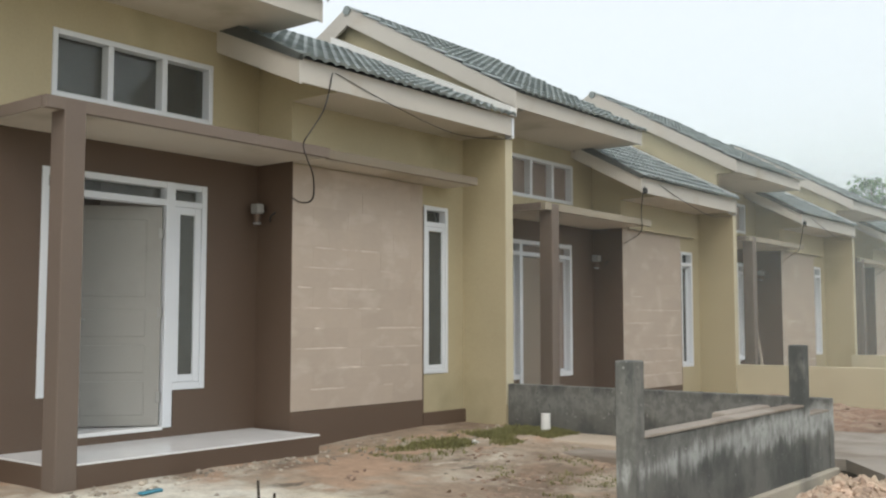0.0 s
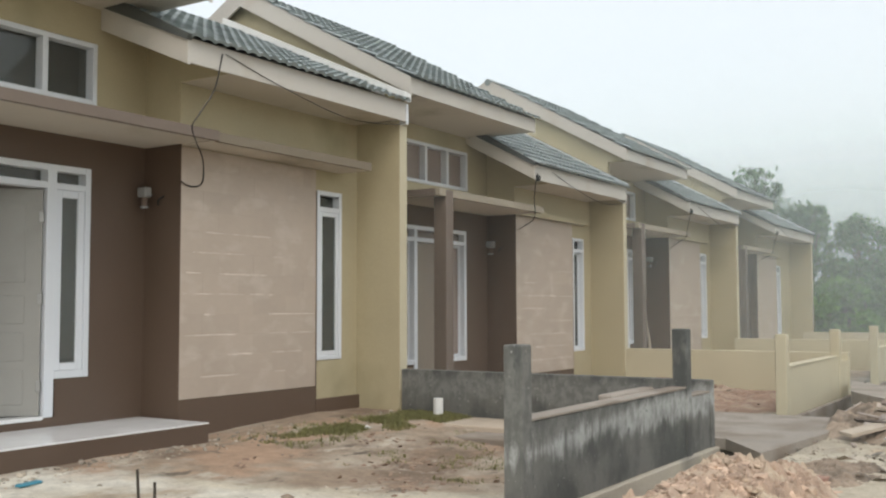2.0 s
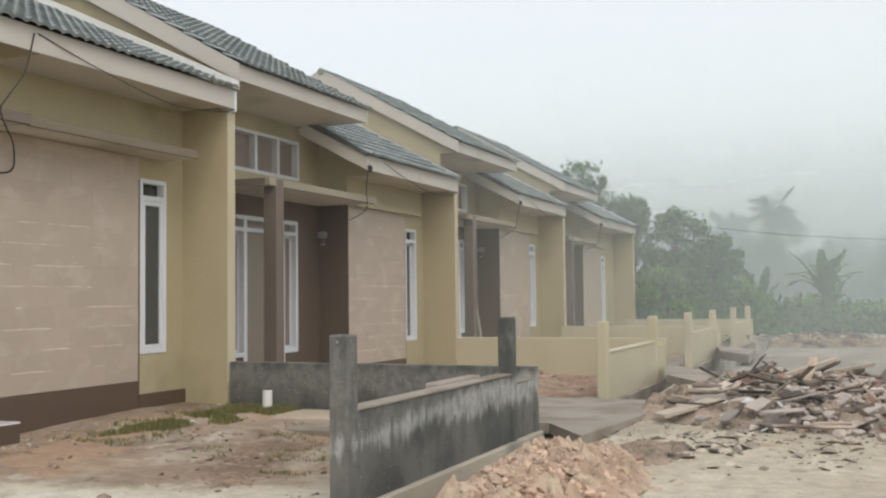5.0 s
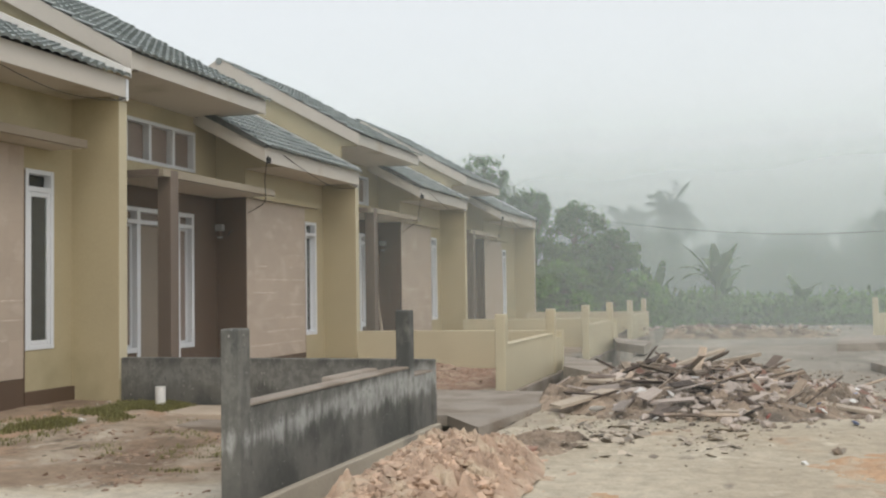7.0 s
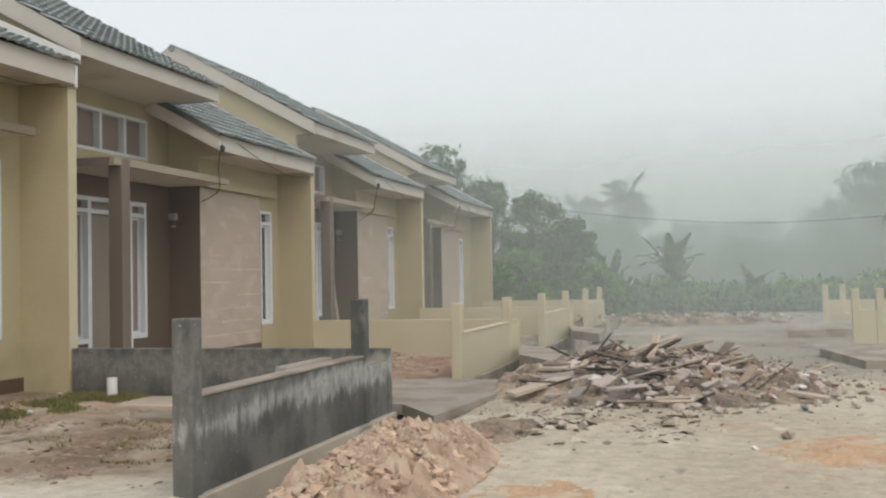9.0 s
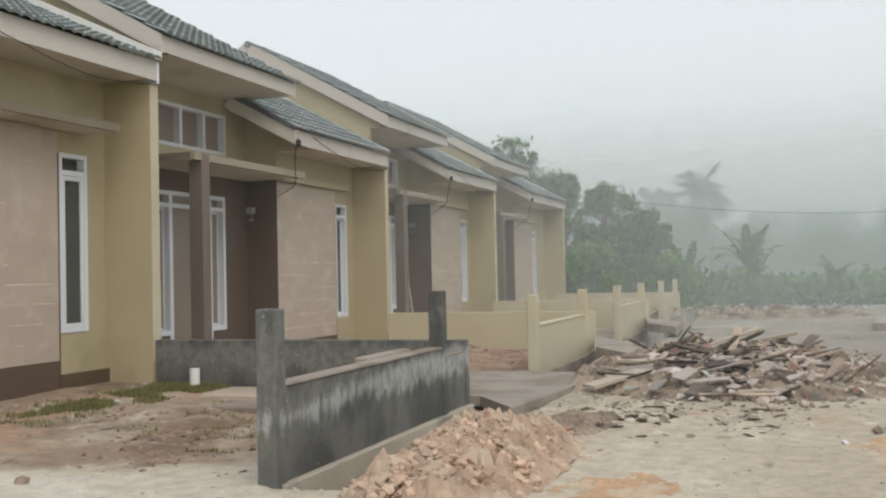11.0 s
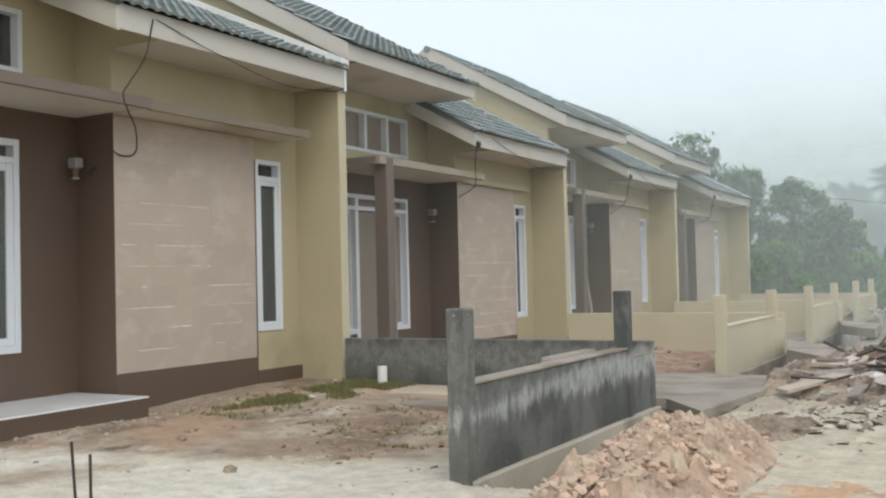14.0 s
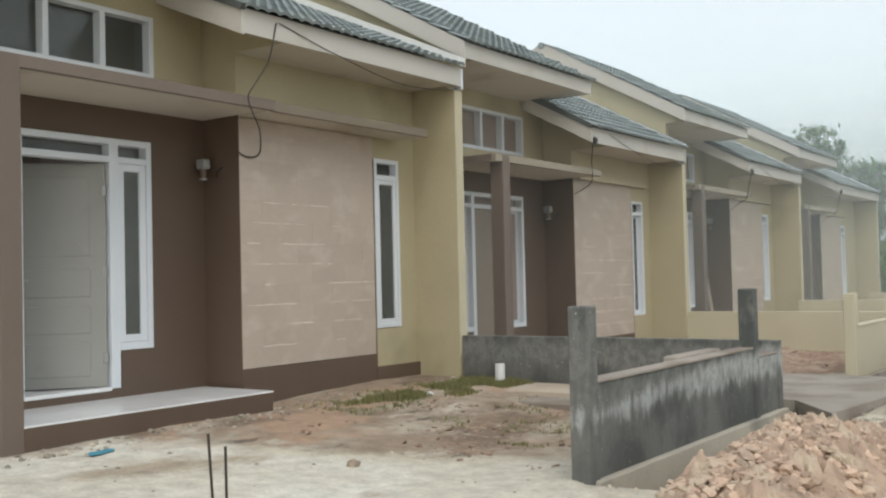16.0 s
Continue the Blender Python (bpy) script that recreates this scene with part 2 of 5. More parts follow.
def damp_render():
    """Grey cement render: dark damp foot, a pale dried band with drips above it that climbs along the wall, grey top."""
    m = bpy.data.materials.new("damp_grey_render")
    m.use_nodes = True
    n, l = m.node_tree.nodes, m.node_tree.links
    bsdf = n["Principled BSDF"]
    geo, sep = n.new("ShaderNodeNewGeometry"), n.new("ShaderNodeSeparateXYZ")
    l.new(geo.outputs["Position"], sep.inputs[0])

    def tex(scale, stretch, detail=6.0, rough=0.6, shift=0.0):
        mp, t = n.new("ShaderNodeMapping"), n.new("ShaderNodeTexNoise")
        mp.inputs["Scale"].default_value, mp.inputs["Location"].default_value = stretch, (shift, shift, shift)
        t.inputs["Scale"].default_value, t.inputs["Detail"].default_value, t.inputs["Roughness"].default_value = scale, detail, rough
        l.new(geo.outputs["Position"], mp.inputs["Vector"])
        l.new(mp.outputs[0], t.inputs["Vector"])
        return t.outputs["Fac"]

    def calc(kind, a, b, c=None):
        q = n.new("ShaderNodeMath")
        q.operation = kind
        for k, v in enumerate((a, b, c)):
            if isinstance(v, (int, float)):
                q.inputs[k].default_value = v
            elif v is not None:
                l.new(v, q.inputs[k])
        return q.outputs[0]

    def ramp_of(v, a, b, lo=0.0, hi=1.0):
        r = n.new("ShaderNodeMapRange")
        r.interpolation_type = "SMOOTHSTEP"
        r.inputs["From Min"].default_value, r.inputs["From Max"].default_value = a, b
        r.inputs["To Min"].default_value, r.inputs["To Max"].default_value = lo, hi
        l.new(v, r.inputs["Value"])
        return r.outputs[0]

    def blend(fac, a, b):
        mx = n.new("ShaderNodeMix")
        mx.data_type = "RGBA"
        l.new(fac, mx.inputs["Factor"])
        for key, v in (("A", a), ("B", b)):
            if isinstance(v, tuple):
                mx.inputs[key].default_value = (*v, 1)
            else:
                l.new(v, mx.inputs[key])
        return mx.outputs["Result"]

    z = sep.outputs["Z"]
    thin = tex(17.0, (1, 1, 0.05), 4.0, 0.7, 21.0)
    drip, broad, fleck = tex(6.0, (1, 1, 0.16), 7.0, 0.72), tex(1.7, (1, 1, 0.8), 5.0, 0.6, 3.0), tex(9.0, (1, 1, 0.7), 8.0, 0.7, 7.0)
    low = calc("MULTIPLY_ADD", thin, -0.16, calc("MULTIPLY_ADD", drip, -0.46, calc("MULTIPLY_ADD", broad, 0.30, calc("SUBTRACT", z, 0.165))))
    climb = ramp_of(sep.outputs["Y"], 6.3, 9.4, 0.45, 0.60)
    high = calc("MULTIPLY_ADD", thin, 0.22, calc("MULTIPLY_ADD", drip, 0.30, calc("SUBTRACT", z, calc("ADD", climb, 0.26))))
    # pale band all but dropped behind the front panel
    front_share = ramp_of(sep.outputs["X"], -3.0, -2.84, 0.12, 1.0)
    pale = calc("MULTIPLY", ramp_of(low, -0.02, 0.10), ramp_of(high, -0.06, 0.05, 1.0, 0.0))
    pale = calc("MULTIPLY", pale, calc("MULTIPLY", front_share, ramp_of(fleck, 0.34, 0.60, 0.35, 1.0)))
    wet = blend(ramp_of(broad, 0.38, 0.64), (0.072, 0.076, 0.071), (0.148, 0.147, 0.134))
    dry = blend(ramp_of(fleck, 0.4, 0.62), (0.118, 0.120, 0.110), (0.175, 0.176, 0.162))
    out = blend(ramp_of(low, -0.08, 0.12), wet, dry)
    out = blend(calc("MULTIPLY", pale, 0.92), out, (0.38, 0.39, 0.375))
    out = blend(calc("MULTIPLY", ramp_of(fleck, 0.60, 0.66), 0.7), out, (0.07, 0.076, 0.074))
    out = blend(calc("MULTIPLY", ramp_of(tex(4.0, (1, 1, 0.35), 6.0, 0.6, 13.0), 0.47, 0.60), ramp_of(z, 0.5, 0.66, 0.0, 0.8)), out, (0.062, 0.068, 0.066))
    out = blend(calc("MULTIPLY", ramp_of(tex(34.0, (1, 1, 1), 2.0, 0.5, 5.0), 0.70, 0.74), 0.6), out, (0.42, 0.42, 0.40))
    l.new(out, bsdf.inputs["Base Color"])
    bsdf.inputs["Roughness"].default_value = 0.85
    b = n.new("ShaderNodeBump")
    b.inputs["Strength"].default_value, b.inputs["Distance"].default_value = 0.4, 0.02
    l.new(fleck, b.inputs["Height"])
    l.new(b.outputs[0], bsdf.inputs["Normal"])
    return m


RENDERED = damp_render()


def glass_material():
    m = bpy.data.materials.new("window_glass")
    m.use_nodes = True
    n, l = m.node_tree.nodes, m.node_tree.links
    n.remove(n["Principled BSDF"])
    clear, gloss, mx, fr = n.new("ShaderNodeBsdfTransparent"), n.new("ShaderNodeBsdfGlossy"), n.new("ShaderNodeMixShader"), n.new("ShaderNodeFresnel")
    clear.inputs[0].default_value = (0.74, 0.76, 0.75, 1)
    gloss.inputs["Roughness"].default_value = 0.08
    fr.inputs["IOR"].default_value = 1.45
    l.new(fr.outputs[0], mx.inputs[0])
    l.new(clear.outputs[0], mx.inputs[1])
    l.new(gloss.outputs[0], mx.inputs[2])
    # grey diffuse share: the panes' reflected light put into their colour
    grey_sheen, sheen_mix = n.new("ShaderNodeBsdfDiffuse"), n.new("ShaderNodeMixShader")
    grey_sheen.inputs[0].default_value = (0.30, 0.31, 0.29, 1)
    sheen_mix.inputs[0].default_value = 0.13
    l.new(mx.outputs[0], sheen_mix.inputs[1])
    l.new(grey_sheen.outputs[0], sheen_mix.inputs[2])
    l.new(sheen_mix.outputs[0], n["Material Output"].inputs["Surface"])
    return m


GLASS = glass_material()


def leaf_material(name, color, vary=0.4):
    m = bpy.data.materials.new(name)
    m.use_nodes = True
    n, l = m.node_tree.nodes, m.node_tree.links
    bsdf = n["Principled BSDF"]
    geo, rng, tint = n.new("ShaderNodeNewGeometry"), n.new("ShaderNodeMapRange"), n.new("ShaderNodeVectorMath")
    rng.inputs["To Min"].default_value, rng.inputs["To Max"].default_value = 1 - vary, 1 + vary
    l.new(geo.outputs["Random Per Island"], rng.inputs["Value"])
    tint.operation = "SCALE"
    tint.inputs[0].default_value = color
    l.new(rng.outputs[0], tint.inputs["Scale"])
    l.new(tint.outputs[0], bsdf.inputs["Base Color"])
    bsdf.inputs["Roughness"].default_value = 0.6
    trans, mx = n.new("ShaderNodeBsdfTranslucent"), n.new("ShaderNodeMixShader")
    l.new(tint.outputs[0], trans.inputs["Color"])
    mx.inputs[0].default_value = 0.35
    l.new(bsdf.outputs[0], mx.inputs[1])
    l.new(trans.outputs[0], mx.inputs[2])
    l.new(mx.outputs[0], n["Material Output"].inputs["Surface"])
    return m



def mist_material(amount):
    m = bpy.data.materials.new("mist")
    m.use_nodes = True
    n, l = m.node_tree.nodes, m.node_tree.links
    n.remove(n["Principled BSDF"])
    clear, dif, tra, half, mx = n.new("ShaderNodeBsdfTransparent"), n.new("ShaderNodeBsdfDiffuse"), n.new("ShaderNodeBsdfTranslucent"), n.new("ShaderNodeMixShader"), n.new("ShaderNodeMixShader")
    # pale diffuse share of the sheet stands in for fog haze, less higher up
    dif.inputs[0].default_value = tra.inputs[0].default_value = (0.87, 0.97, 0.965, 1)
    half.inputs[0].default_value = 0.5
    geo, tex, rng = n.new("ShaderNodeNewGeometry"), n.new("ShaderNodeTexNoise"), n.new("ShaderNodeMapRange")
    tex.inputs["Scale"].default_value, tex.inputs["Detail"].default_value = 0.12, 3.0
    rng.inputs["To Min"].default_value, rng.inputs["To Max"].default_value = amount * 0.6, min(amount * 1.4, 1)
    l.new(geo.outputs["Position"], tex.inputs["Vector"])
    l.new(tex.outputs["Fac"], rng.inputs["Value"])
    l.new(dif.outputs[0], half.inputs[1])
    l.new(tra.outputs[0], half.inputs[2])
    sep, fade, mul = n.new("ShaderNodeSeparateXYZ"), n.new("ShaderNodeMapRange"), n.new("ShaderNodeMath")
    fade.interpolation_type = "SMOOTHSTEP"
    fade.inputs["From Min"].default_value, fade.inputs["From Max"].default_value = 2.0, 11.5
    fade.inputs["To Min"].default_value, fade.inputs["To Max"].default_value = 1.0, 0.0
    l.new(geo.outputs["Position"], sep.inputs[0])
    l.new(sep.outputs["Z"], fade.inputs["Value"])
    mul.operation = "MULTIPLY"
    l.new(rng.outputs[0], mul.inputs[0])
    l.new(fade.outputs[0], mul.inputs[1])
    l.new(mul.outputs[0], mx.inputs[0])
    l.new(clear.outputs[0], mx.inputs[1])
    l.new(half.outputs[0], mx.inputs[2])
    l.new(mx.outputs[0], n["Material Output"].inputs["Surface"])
    return m


# ---- mesh helpers ----
def part(name, bm, mat, parent=None, label=""):
    """Links a bmesh as one mesh object, under a thing or a part."""
    me = bpy.data.meshes.new(name)
    bm.normal_update()
    bm.to_mesh(me)
    bm.free()
    me.materials.append(mat)
    ob = new(name, me)
    if parent is not None:
        ob.parent = parent
    if label:
        ob["label"] = label
    return ob


def shared(name, me, parent, m):
    ob = new(name, me)
    ob.parent = parent
    ob.matrix_basis = m
    return ob


def put_box(bm, x0, x1, y0, y1, z0, z1, bevel=0.0):
    r = bmesh.ops.create_cube(bm, size=1.0)
    vs = r["verts"]
    bmesh.ops.scale(bm, vec=(abs(x1 - x0), abs(y1 - y0), abs(z1 - z0)), verts=vs)
    bmesh.ops.translate(bm, vec=((x0 + x1) / 2, (y0 + y1) / 2, (z0 + z1) / 2), verts=vs)
    if bevel:
        es = {e for v in vs for e in v.link_edges}
        bmesh.ops.bevel(bm, geom=list(es), offset=bevel, segments=1, affect="EDGES")


def box(x0, x1, y0, y1, z0, z1, bevel=0.0):
    bm = bmesh.new()
    put_box(bm, x0, x1, y0, y1, z0, z1, bevel)
    return bm


def prism(outline, axis, a, b):
    """A solid from an outline in the plane across the axis ('y': points are x, z), from a to b."""
    bm = bmesh.new()
    def at(p, k):
        return (p[0], k, p[1]) if axis == "y" else (k, p[0], p[1]) if axis == "x" else (p[0], p[1], k)
    lo, hi = [bm.verts.new(at(p, a)) for p in outline], [bm.verts.new(at(p, b)) for p in outline]
    n = len(outline)
    bm.faces.new(lo), bm.faces.new(hi)
    for i in range(n):
        bm.faces.new((lo[i], lo[(i + 1) % n], hi[(i + 1) % n], hi[i]))
    bmesh.ops.recalc_face_normals(bm, faces=bm.faces)
    return bm


def wall_x(x0, x1, y0, y1, z0, z1, holes=()):
    """A wall across x, with openings (y0, y1, z0, z1) cut through it."""
    ys = sorted({y0, y1, *[h[0] for h in holes], *[h[1] for h in holes]})
    zs = sorted({z0, z1, *[h[2] for h in holes], *[h[3] for h in holes]})
    bm = bmesh.new()
    def solid(i, j):
        if not (0 <= i < len(ys) - 1 and 0 <= j < len(zs) - 1):
            return False
        cy, cz = (ys[i] + ys[i + 1]) / 2, (zs[j] + zs[j + 1]) / 2
        return not any(h[0] < cy < h[1] and h[2] < cz < h[3] for h in holes)
    def quad(*p):
        bm.faces.new([bm.verts.new(q) for q in p])
    for i in range(len(ys) - 1):
        for j in range(len(zs) - 1):
            if not solid(i, j):
                continue
            a, b, c, d = ys[i], ys[i + 1], zs[j], zs[j + 1]
            for x in (x0, x1):
                quad((x, a, c), (x, b, c), (x, b, d), (x, a, d))
            if not solid(i - 1, j):
                quad((x0, a, c), (x1, a, c), (x1, a, d), (x0, a, d))
            if not solid(i + 1, j):
                quad((x0, b, c), (x1, b, c), (x1, b, d), (x0, b, d))
            if not solid(i, j - 1):
                quad((x0, a, c), (x1, a, c), (x1, b, c), (x0, b, c))
            if not solid(i, j + 1):
                quad((x0, a, d), (x1, a, d), (x1, b, d), (x0, b, d))
    bmesh.ops.remove_doubles(bm, verts=bm.verts, dist=1e-5)
    bmesh.ops.recalc_face_normals(bm, faces=bm.faces)
    return bm


def ring(x0, x1, y0, y1, z0, z1, w, bars_y=(), bars_z=()):
    """A frame round an opening with its upright and level bars (y or z of their middles, and half widths)."""
    bm = bmesh.new()
    put_box(bm, x0, x1, y0, y0 + w, z0, z1, 0.004)
    put_box(bm, x0, x1, y1 - w, y1, z0, z1, 0.004)
    put_box(bm, x0, x1 - 0.002, y0 + w, y1 - w, z1 - w, z1, 0.004)
    put_box(bm, x0, x1 - 0.002, y0 + w, y1 - w, z0, z0 + w, 0.004)
    for y, h in bars_y:
        put_box(bm, x0, x1 - 0.003, y - h, y + h, z0 + w, z1 - w, 0.003)
    for z, h in bars_z:
        put_box(bm, x0, x1 - 0.005, y0 + w, y1 - w, z - h, z + h, 0.003)
    return bm


def rod(points, r, sides=6):
    """A round bar or cable along points."""
    bm = bmesh.new()
    rings = []
    pts = [Vector(p) for p in points]
    for i, p in enumerate(pts):
        d = (pts[min(i + 1, len(pts) - 1)] - pts[max(i - 1, 0)]).normalized()
        side = d.cross(Vector((0.31, 0.17, 0.93))).normalized()
        up = d.cross(side)
        rr = r[i] if isinstance(r, (list, tuple)) else r
        rings.append([bm.verts.new(p + rr * (math.cos(k * math.tau / sides) * side + math.sin(k * math.tau / sides) * up)) for k in range(sides)])
    for a, b in zip(rings, rings[1:]):
        for k in range(sides):
            bm.faces.new((a[k], a[(k + 1) % sides], b[(k + 1) % sides], b[k]))
    bm.faces.new(rings[0]), bm.faces.new(rings[-1])
    bmesh.ops.recalc_face_normals(bm, faces=bm.faces)
    return bm


def bow(points, steps=10):
    """Smooth points along a Catmull-Rom curve."""
    p = [Vector(q) for q in points]
    p = [2 * p[0] - p[1]] + p + [2 * p[-1] - p[-2]]
    out = []
    for i in range(1, len(p) - 2):
        for k in range(steps):
            t = k / steps
            a, b, c, d = p[i - 1], p[i], p[i + 1], p[i + 2]
            out.append(0.5 * ((2 * b) + (c - a) * t + (2 * a - 5 * b + 4 * c - d) * t * t + (3 * b - a - 3 * c + d) * t ** 3))
    return out + [p[-2]]


def smear(x, y0, y1, z, rng):
    """A thin ragged streak of dried grout along a level joint, on the face at x."""
    bm, steps = bmesh.new(), max(int((y1 - y0) / 0.02), 4)
    seed, fat = rng.uniform(0, 50), rng.uniform(0.0025, 0.0065)
    low, high = [], []
    for i in range(steps + 1):
        y, thin = y0 + (y1 - y0) * i / steps, math.sin(math.pi * (0.06 + 0.9 * i / steps)) ** 0.5
        for side, row in ((-1, low), (1, high)):
            w = fat * thin * (0.8 + 1.1 * max(noise.noise((y * 11, side * 3.0, seed)), -0.4)) + (0.016 * thin * max(noise.noise((y * 5, side, seed + 9)) - 0.22, 0) if side < 0 else 0)
            row.append(bm.verts.new((x + 0.0012, y, z + side * max(w, 0.0006) + 0.002 * noise.noise((y * 6, 0, seed)))))
    for i in range(steps):
        bm.faces.new((low[i], low[i + 1], high[i + 1], high[i]))
    rim = bmesh.ops.extrude_face_region(bm, geom=bm.faces[:])
    bmesh.ops.translate(bm, vec=(-0.003, 0, 0), verts=[v for v in rim["geom"] if isinstance(v, bmesh.types.BMVert)])
    bmesh.ops.recalc_face_normals(bm, faces=bm.faces)
    return bm


def thing(name, label, category, at=(0, 0, 0), group="", kind=""):
    ob = new(name)
    ob.location = at
    ob.empty_display_size = 0.2
    return tagged(ob, label, category, group, kind)


# ---- ground ----
FENCE = -2.68          # street face of the front walls
FIRST, PERIOD = 3.46, 7.0   # first party line, width of a house
STEP = (0.0, -0.16, -0.12, -0.18)


def smooth(a, b, v):
    t = min(max((v - a) / (b - a), 0), 1)
    return t * t * (3 - 2 * t)


def ground_z(x, y):
    z = (0.12 + 0.08 * smooth(7.4, 9.5, y)) * (1 - smooth(-6.4, -3.6, x)) - 0.02
    z -= 0.05 * smooth(8, 14, y) * (1 - smooth(-6.0, -3.0, x))
    # ditch along the foot of the front walls
    ditch = smooth(-2.74, -2.66, x) * (1 - smooth(-2.2, -1.9, x)) * smooth(6.25, 6.75, y) * (1 - smooth(36, 38, y))
    z -= 0.5 * ditch
    z += 0.02 * noise.noise((x * 0.7, y * 0.7, 0)) + 0.012 * noise.noise((x * 3.1, y * 3.1, 4))
    if x > -6.3 and y < 60:
        z += 0.012 * max(noise.noise((x * 7.0, y * 7.0, 9)), 0) + 0.02 * max(noise.noise((x * 1.7 + 9, y * 1.7, 2)), 0)
    return z


def grid_axis(fine0, fine1, step, far0, far1):
    v = list(np.arange(fine0, fine1 + 1e-6, step))
    lo, hi, s = fine0, fine1, step
    while lo > far0:
        s *= 1.45
        lo -= s
        v.insert(0, lo)
    s = step
    while hi < far1:
        s *= 1.45
        hi += s
        v.append(hi)
    return v


def make_ground():
    xs, ys = grid_axis(-8.0, 4.0, 0.06, -900, 900), grid_axis(3.0, 17.0, 0.08, -900, 1500)
    verts = [(x, y, ground_z(x, y)) for y in ys for x in xs]
    w = len(xs)
    faces = [(j * w + i, j * w + i + 1, (j + 1) * w + i + 1, (j + 1) * w + i) for j in range(len(ys) - 1) for i in range(w - 1)]
    me = bpy.data.meshes.new("ground")
    me.from_pydata(verts, [], faces)
    me.materials.append(EARTH)
    soils = {"yard": lambda x, y: 0.5 + 0.5 * (max(-3.3 - 2.2 * (1 - smooth(5.6, 7.2, y)), -5.6) - x), "far_road": lambda x, y: 0.5 + 0.25 * (y - 14.2), "pale_sand": lambda x, y: 0.66 - 0.9 * max(y - max(5.95 + 0.57 * (x + 4.28), 5.55) - 0.35 * noise.noise((x * 1.1, y * 1.1, 2)), 0) - 0.5 * max(x + 2.6, 0) - 0.5 * max(-6.2 - x, 0) - 0.4 * max(2.5 - y, 0)}
    for name, where in soils.items():
        layer = me.attributes.new(name, "FLOAT", "POINT")
        layer.data.foreach_set("value", [min(max(where(x, y), 0.0), 1.0) for x, y, _ in verts])
    for p in me.polygons:
        p.use_smooth = True
    return tagged(new("ground", me), "bare sandy earth with orange clay patches and rubble", "ground", kind="structure")


make_ground()


# ---- roof tiles ----
def tile_mesh():
    """One interlocking concrete tile: two rolls across, lapped at its foot. u across, v up the slope, w out."""
    w, h, k = 0.30, 0.36, 7
    me = bpy.data.meshes.new("tile")
    verts, faces = [], []
    for v, lift in ((-h / 2, 0.042), (h / 2, 0.004)):
        for i in range(k):
            u = -w / 2 + w * i / (k - 1)
            verts.append((u, v, lift + 0.032 * (0.5 + 0.5 * math.cos(math.tau * 2 * i / (k - 1) + math.pi))))
    for i in range(k):
        u = -w / 2 + w * i / (k - 1)
        verts.append((u, -h / 2 + 0.004, verts[i][2] - 0.036))
    for i in range(k - 1):
        faces.append((i, i + 1, k + i + 1, k + i))
        faces.append((2 * k + i, 2 * k + i + 1, i + 1, i))
    me.from_pydata(verts, [], faces)
    me.materials.append(TILE)
    return me


TILE_MESH = tile_mesh()


def tile_slope(parent, x_eave, z_eave, x_ridge, z_ridge, y0, y1, rng):
    """Courses of tiles up a slope that faces the street."""
    run = math.hypot(x_ridge - x_eave, z_ridge - z_eave)
    tilt = math.atan2(z_ridge - z_eave, x_eave - x_ridge)
    across, up = max(round((y1 - y0) / 0.30), 1), max(round(run / 0.33), 1)
    s = (y1 - y0) / across / 0.30
    base = Matrix(((0, -math.cos(tilt), math.sin(tilt)), (1, 0, 0), (0, math.sin(tilt), math.cos(tilt)))).to_4x4()
    for j in range(up):
        for i in range(across):
            d = (j + 0.45) * run / up
            p = (x_eave - d * math.cos(tilt), y0 + (i + 0.5) * (y1 - y0) / across, z_eave + d * math.sin(tilt))
            shared("tile", TILE_MESH, parent, Matrix.Translation(p) @ base @ pose(0, 0, rng.uniform(-0.003, 0.003), rng.uniform(-0.5, 0.5), rng.uniform(-0.6, 0.6), rng.uniform(-0.5, 0.5)) @ Matrix.Diagonal((s, 1, 1, 1)))


# ---- houses ----
MAIN, FRONT, EDGE = -7.60, -7.09, -6.60   # porch back wall, bay wall, porch edge
RIDGE = -9.40
EAVE = -6.40
LOW_Z, HIGH_Z, TOP_Z = 3.86, 4.40, 6.05   # eaves of the lower and the raised roof, raised ridge
LOW_TOP = 5.25
BACK = -12.4
EAVE_H = -6.5
UP, DOWN = (0.12, 0.0, 0.0, 0.0), (0.0, 0.18, 0.16, 0.12)   # small differences in height from house to house


def rake_board(name, y0, y1, x0, z0, x1, z1, deep, parent):
    """A sloping fascia board between two points of the roof edge."""
    deep0, deep1 = deep if isinstance(deep, tuple) else (deep, deep)
    return part(name, prism([(x0, z0), (x1, z1), (x1, z1 - deep1), (x0, z0 - deep0)], "y", y0, y1), FASCIA, parent)


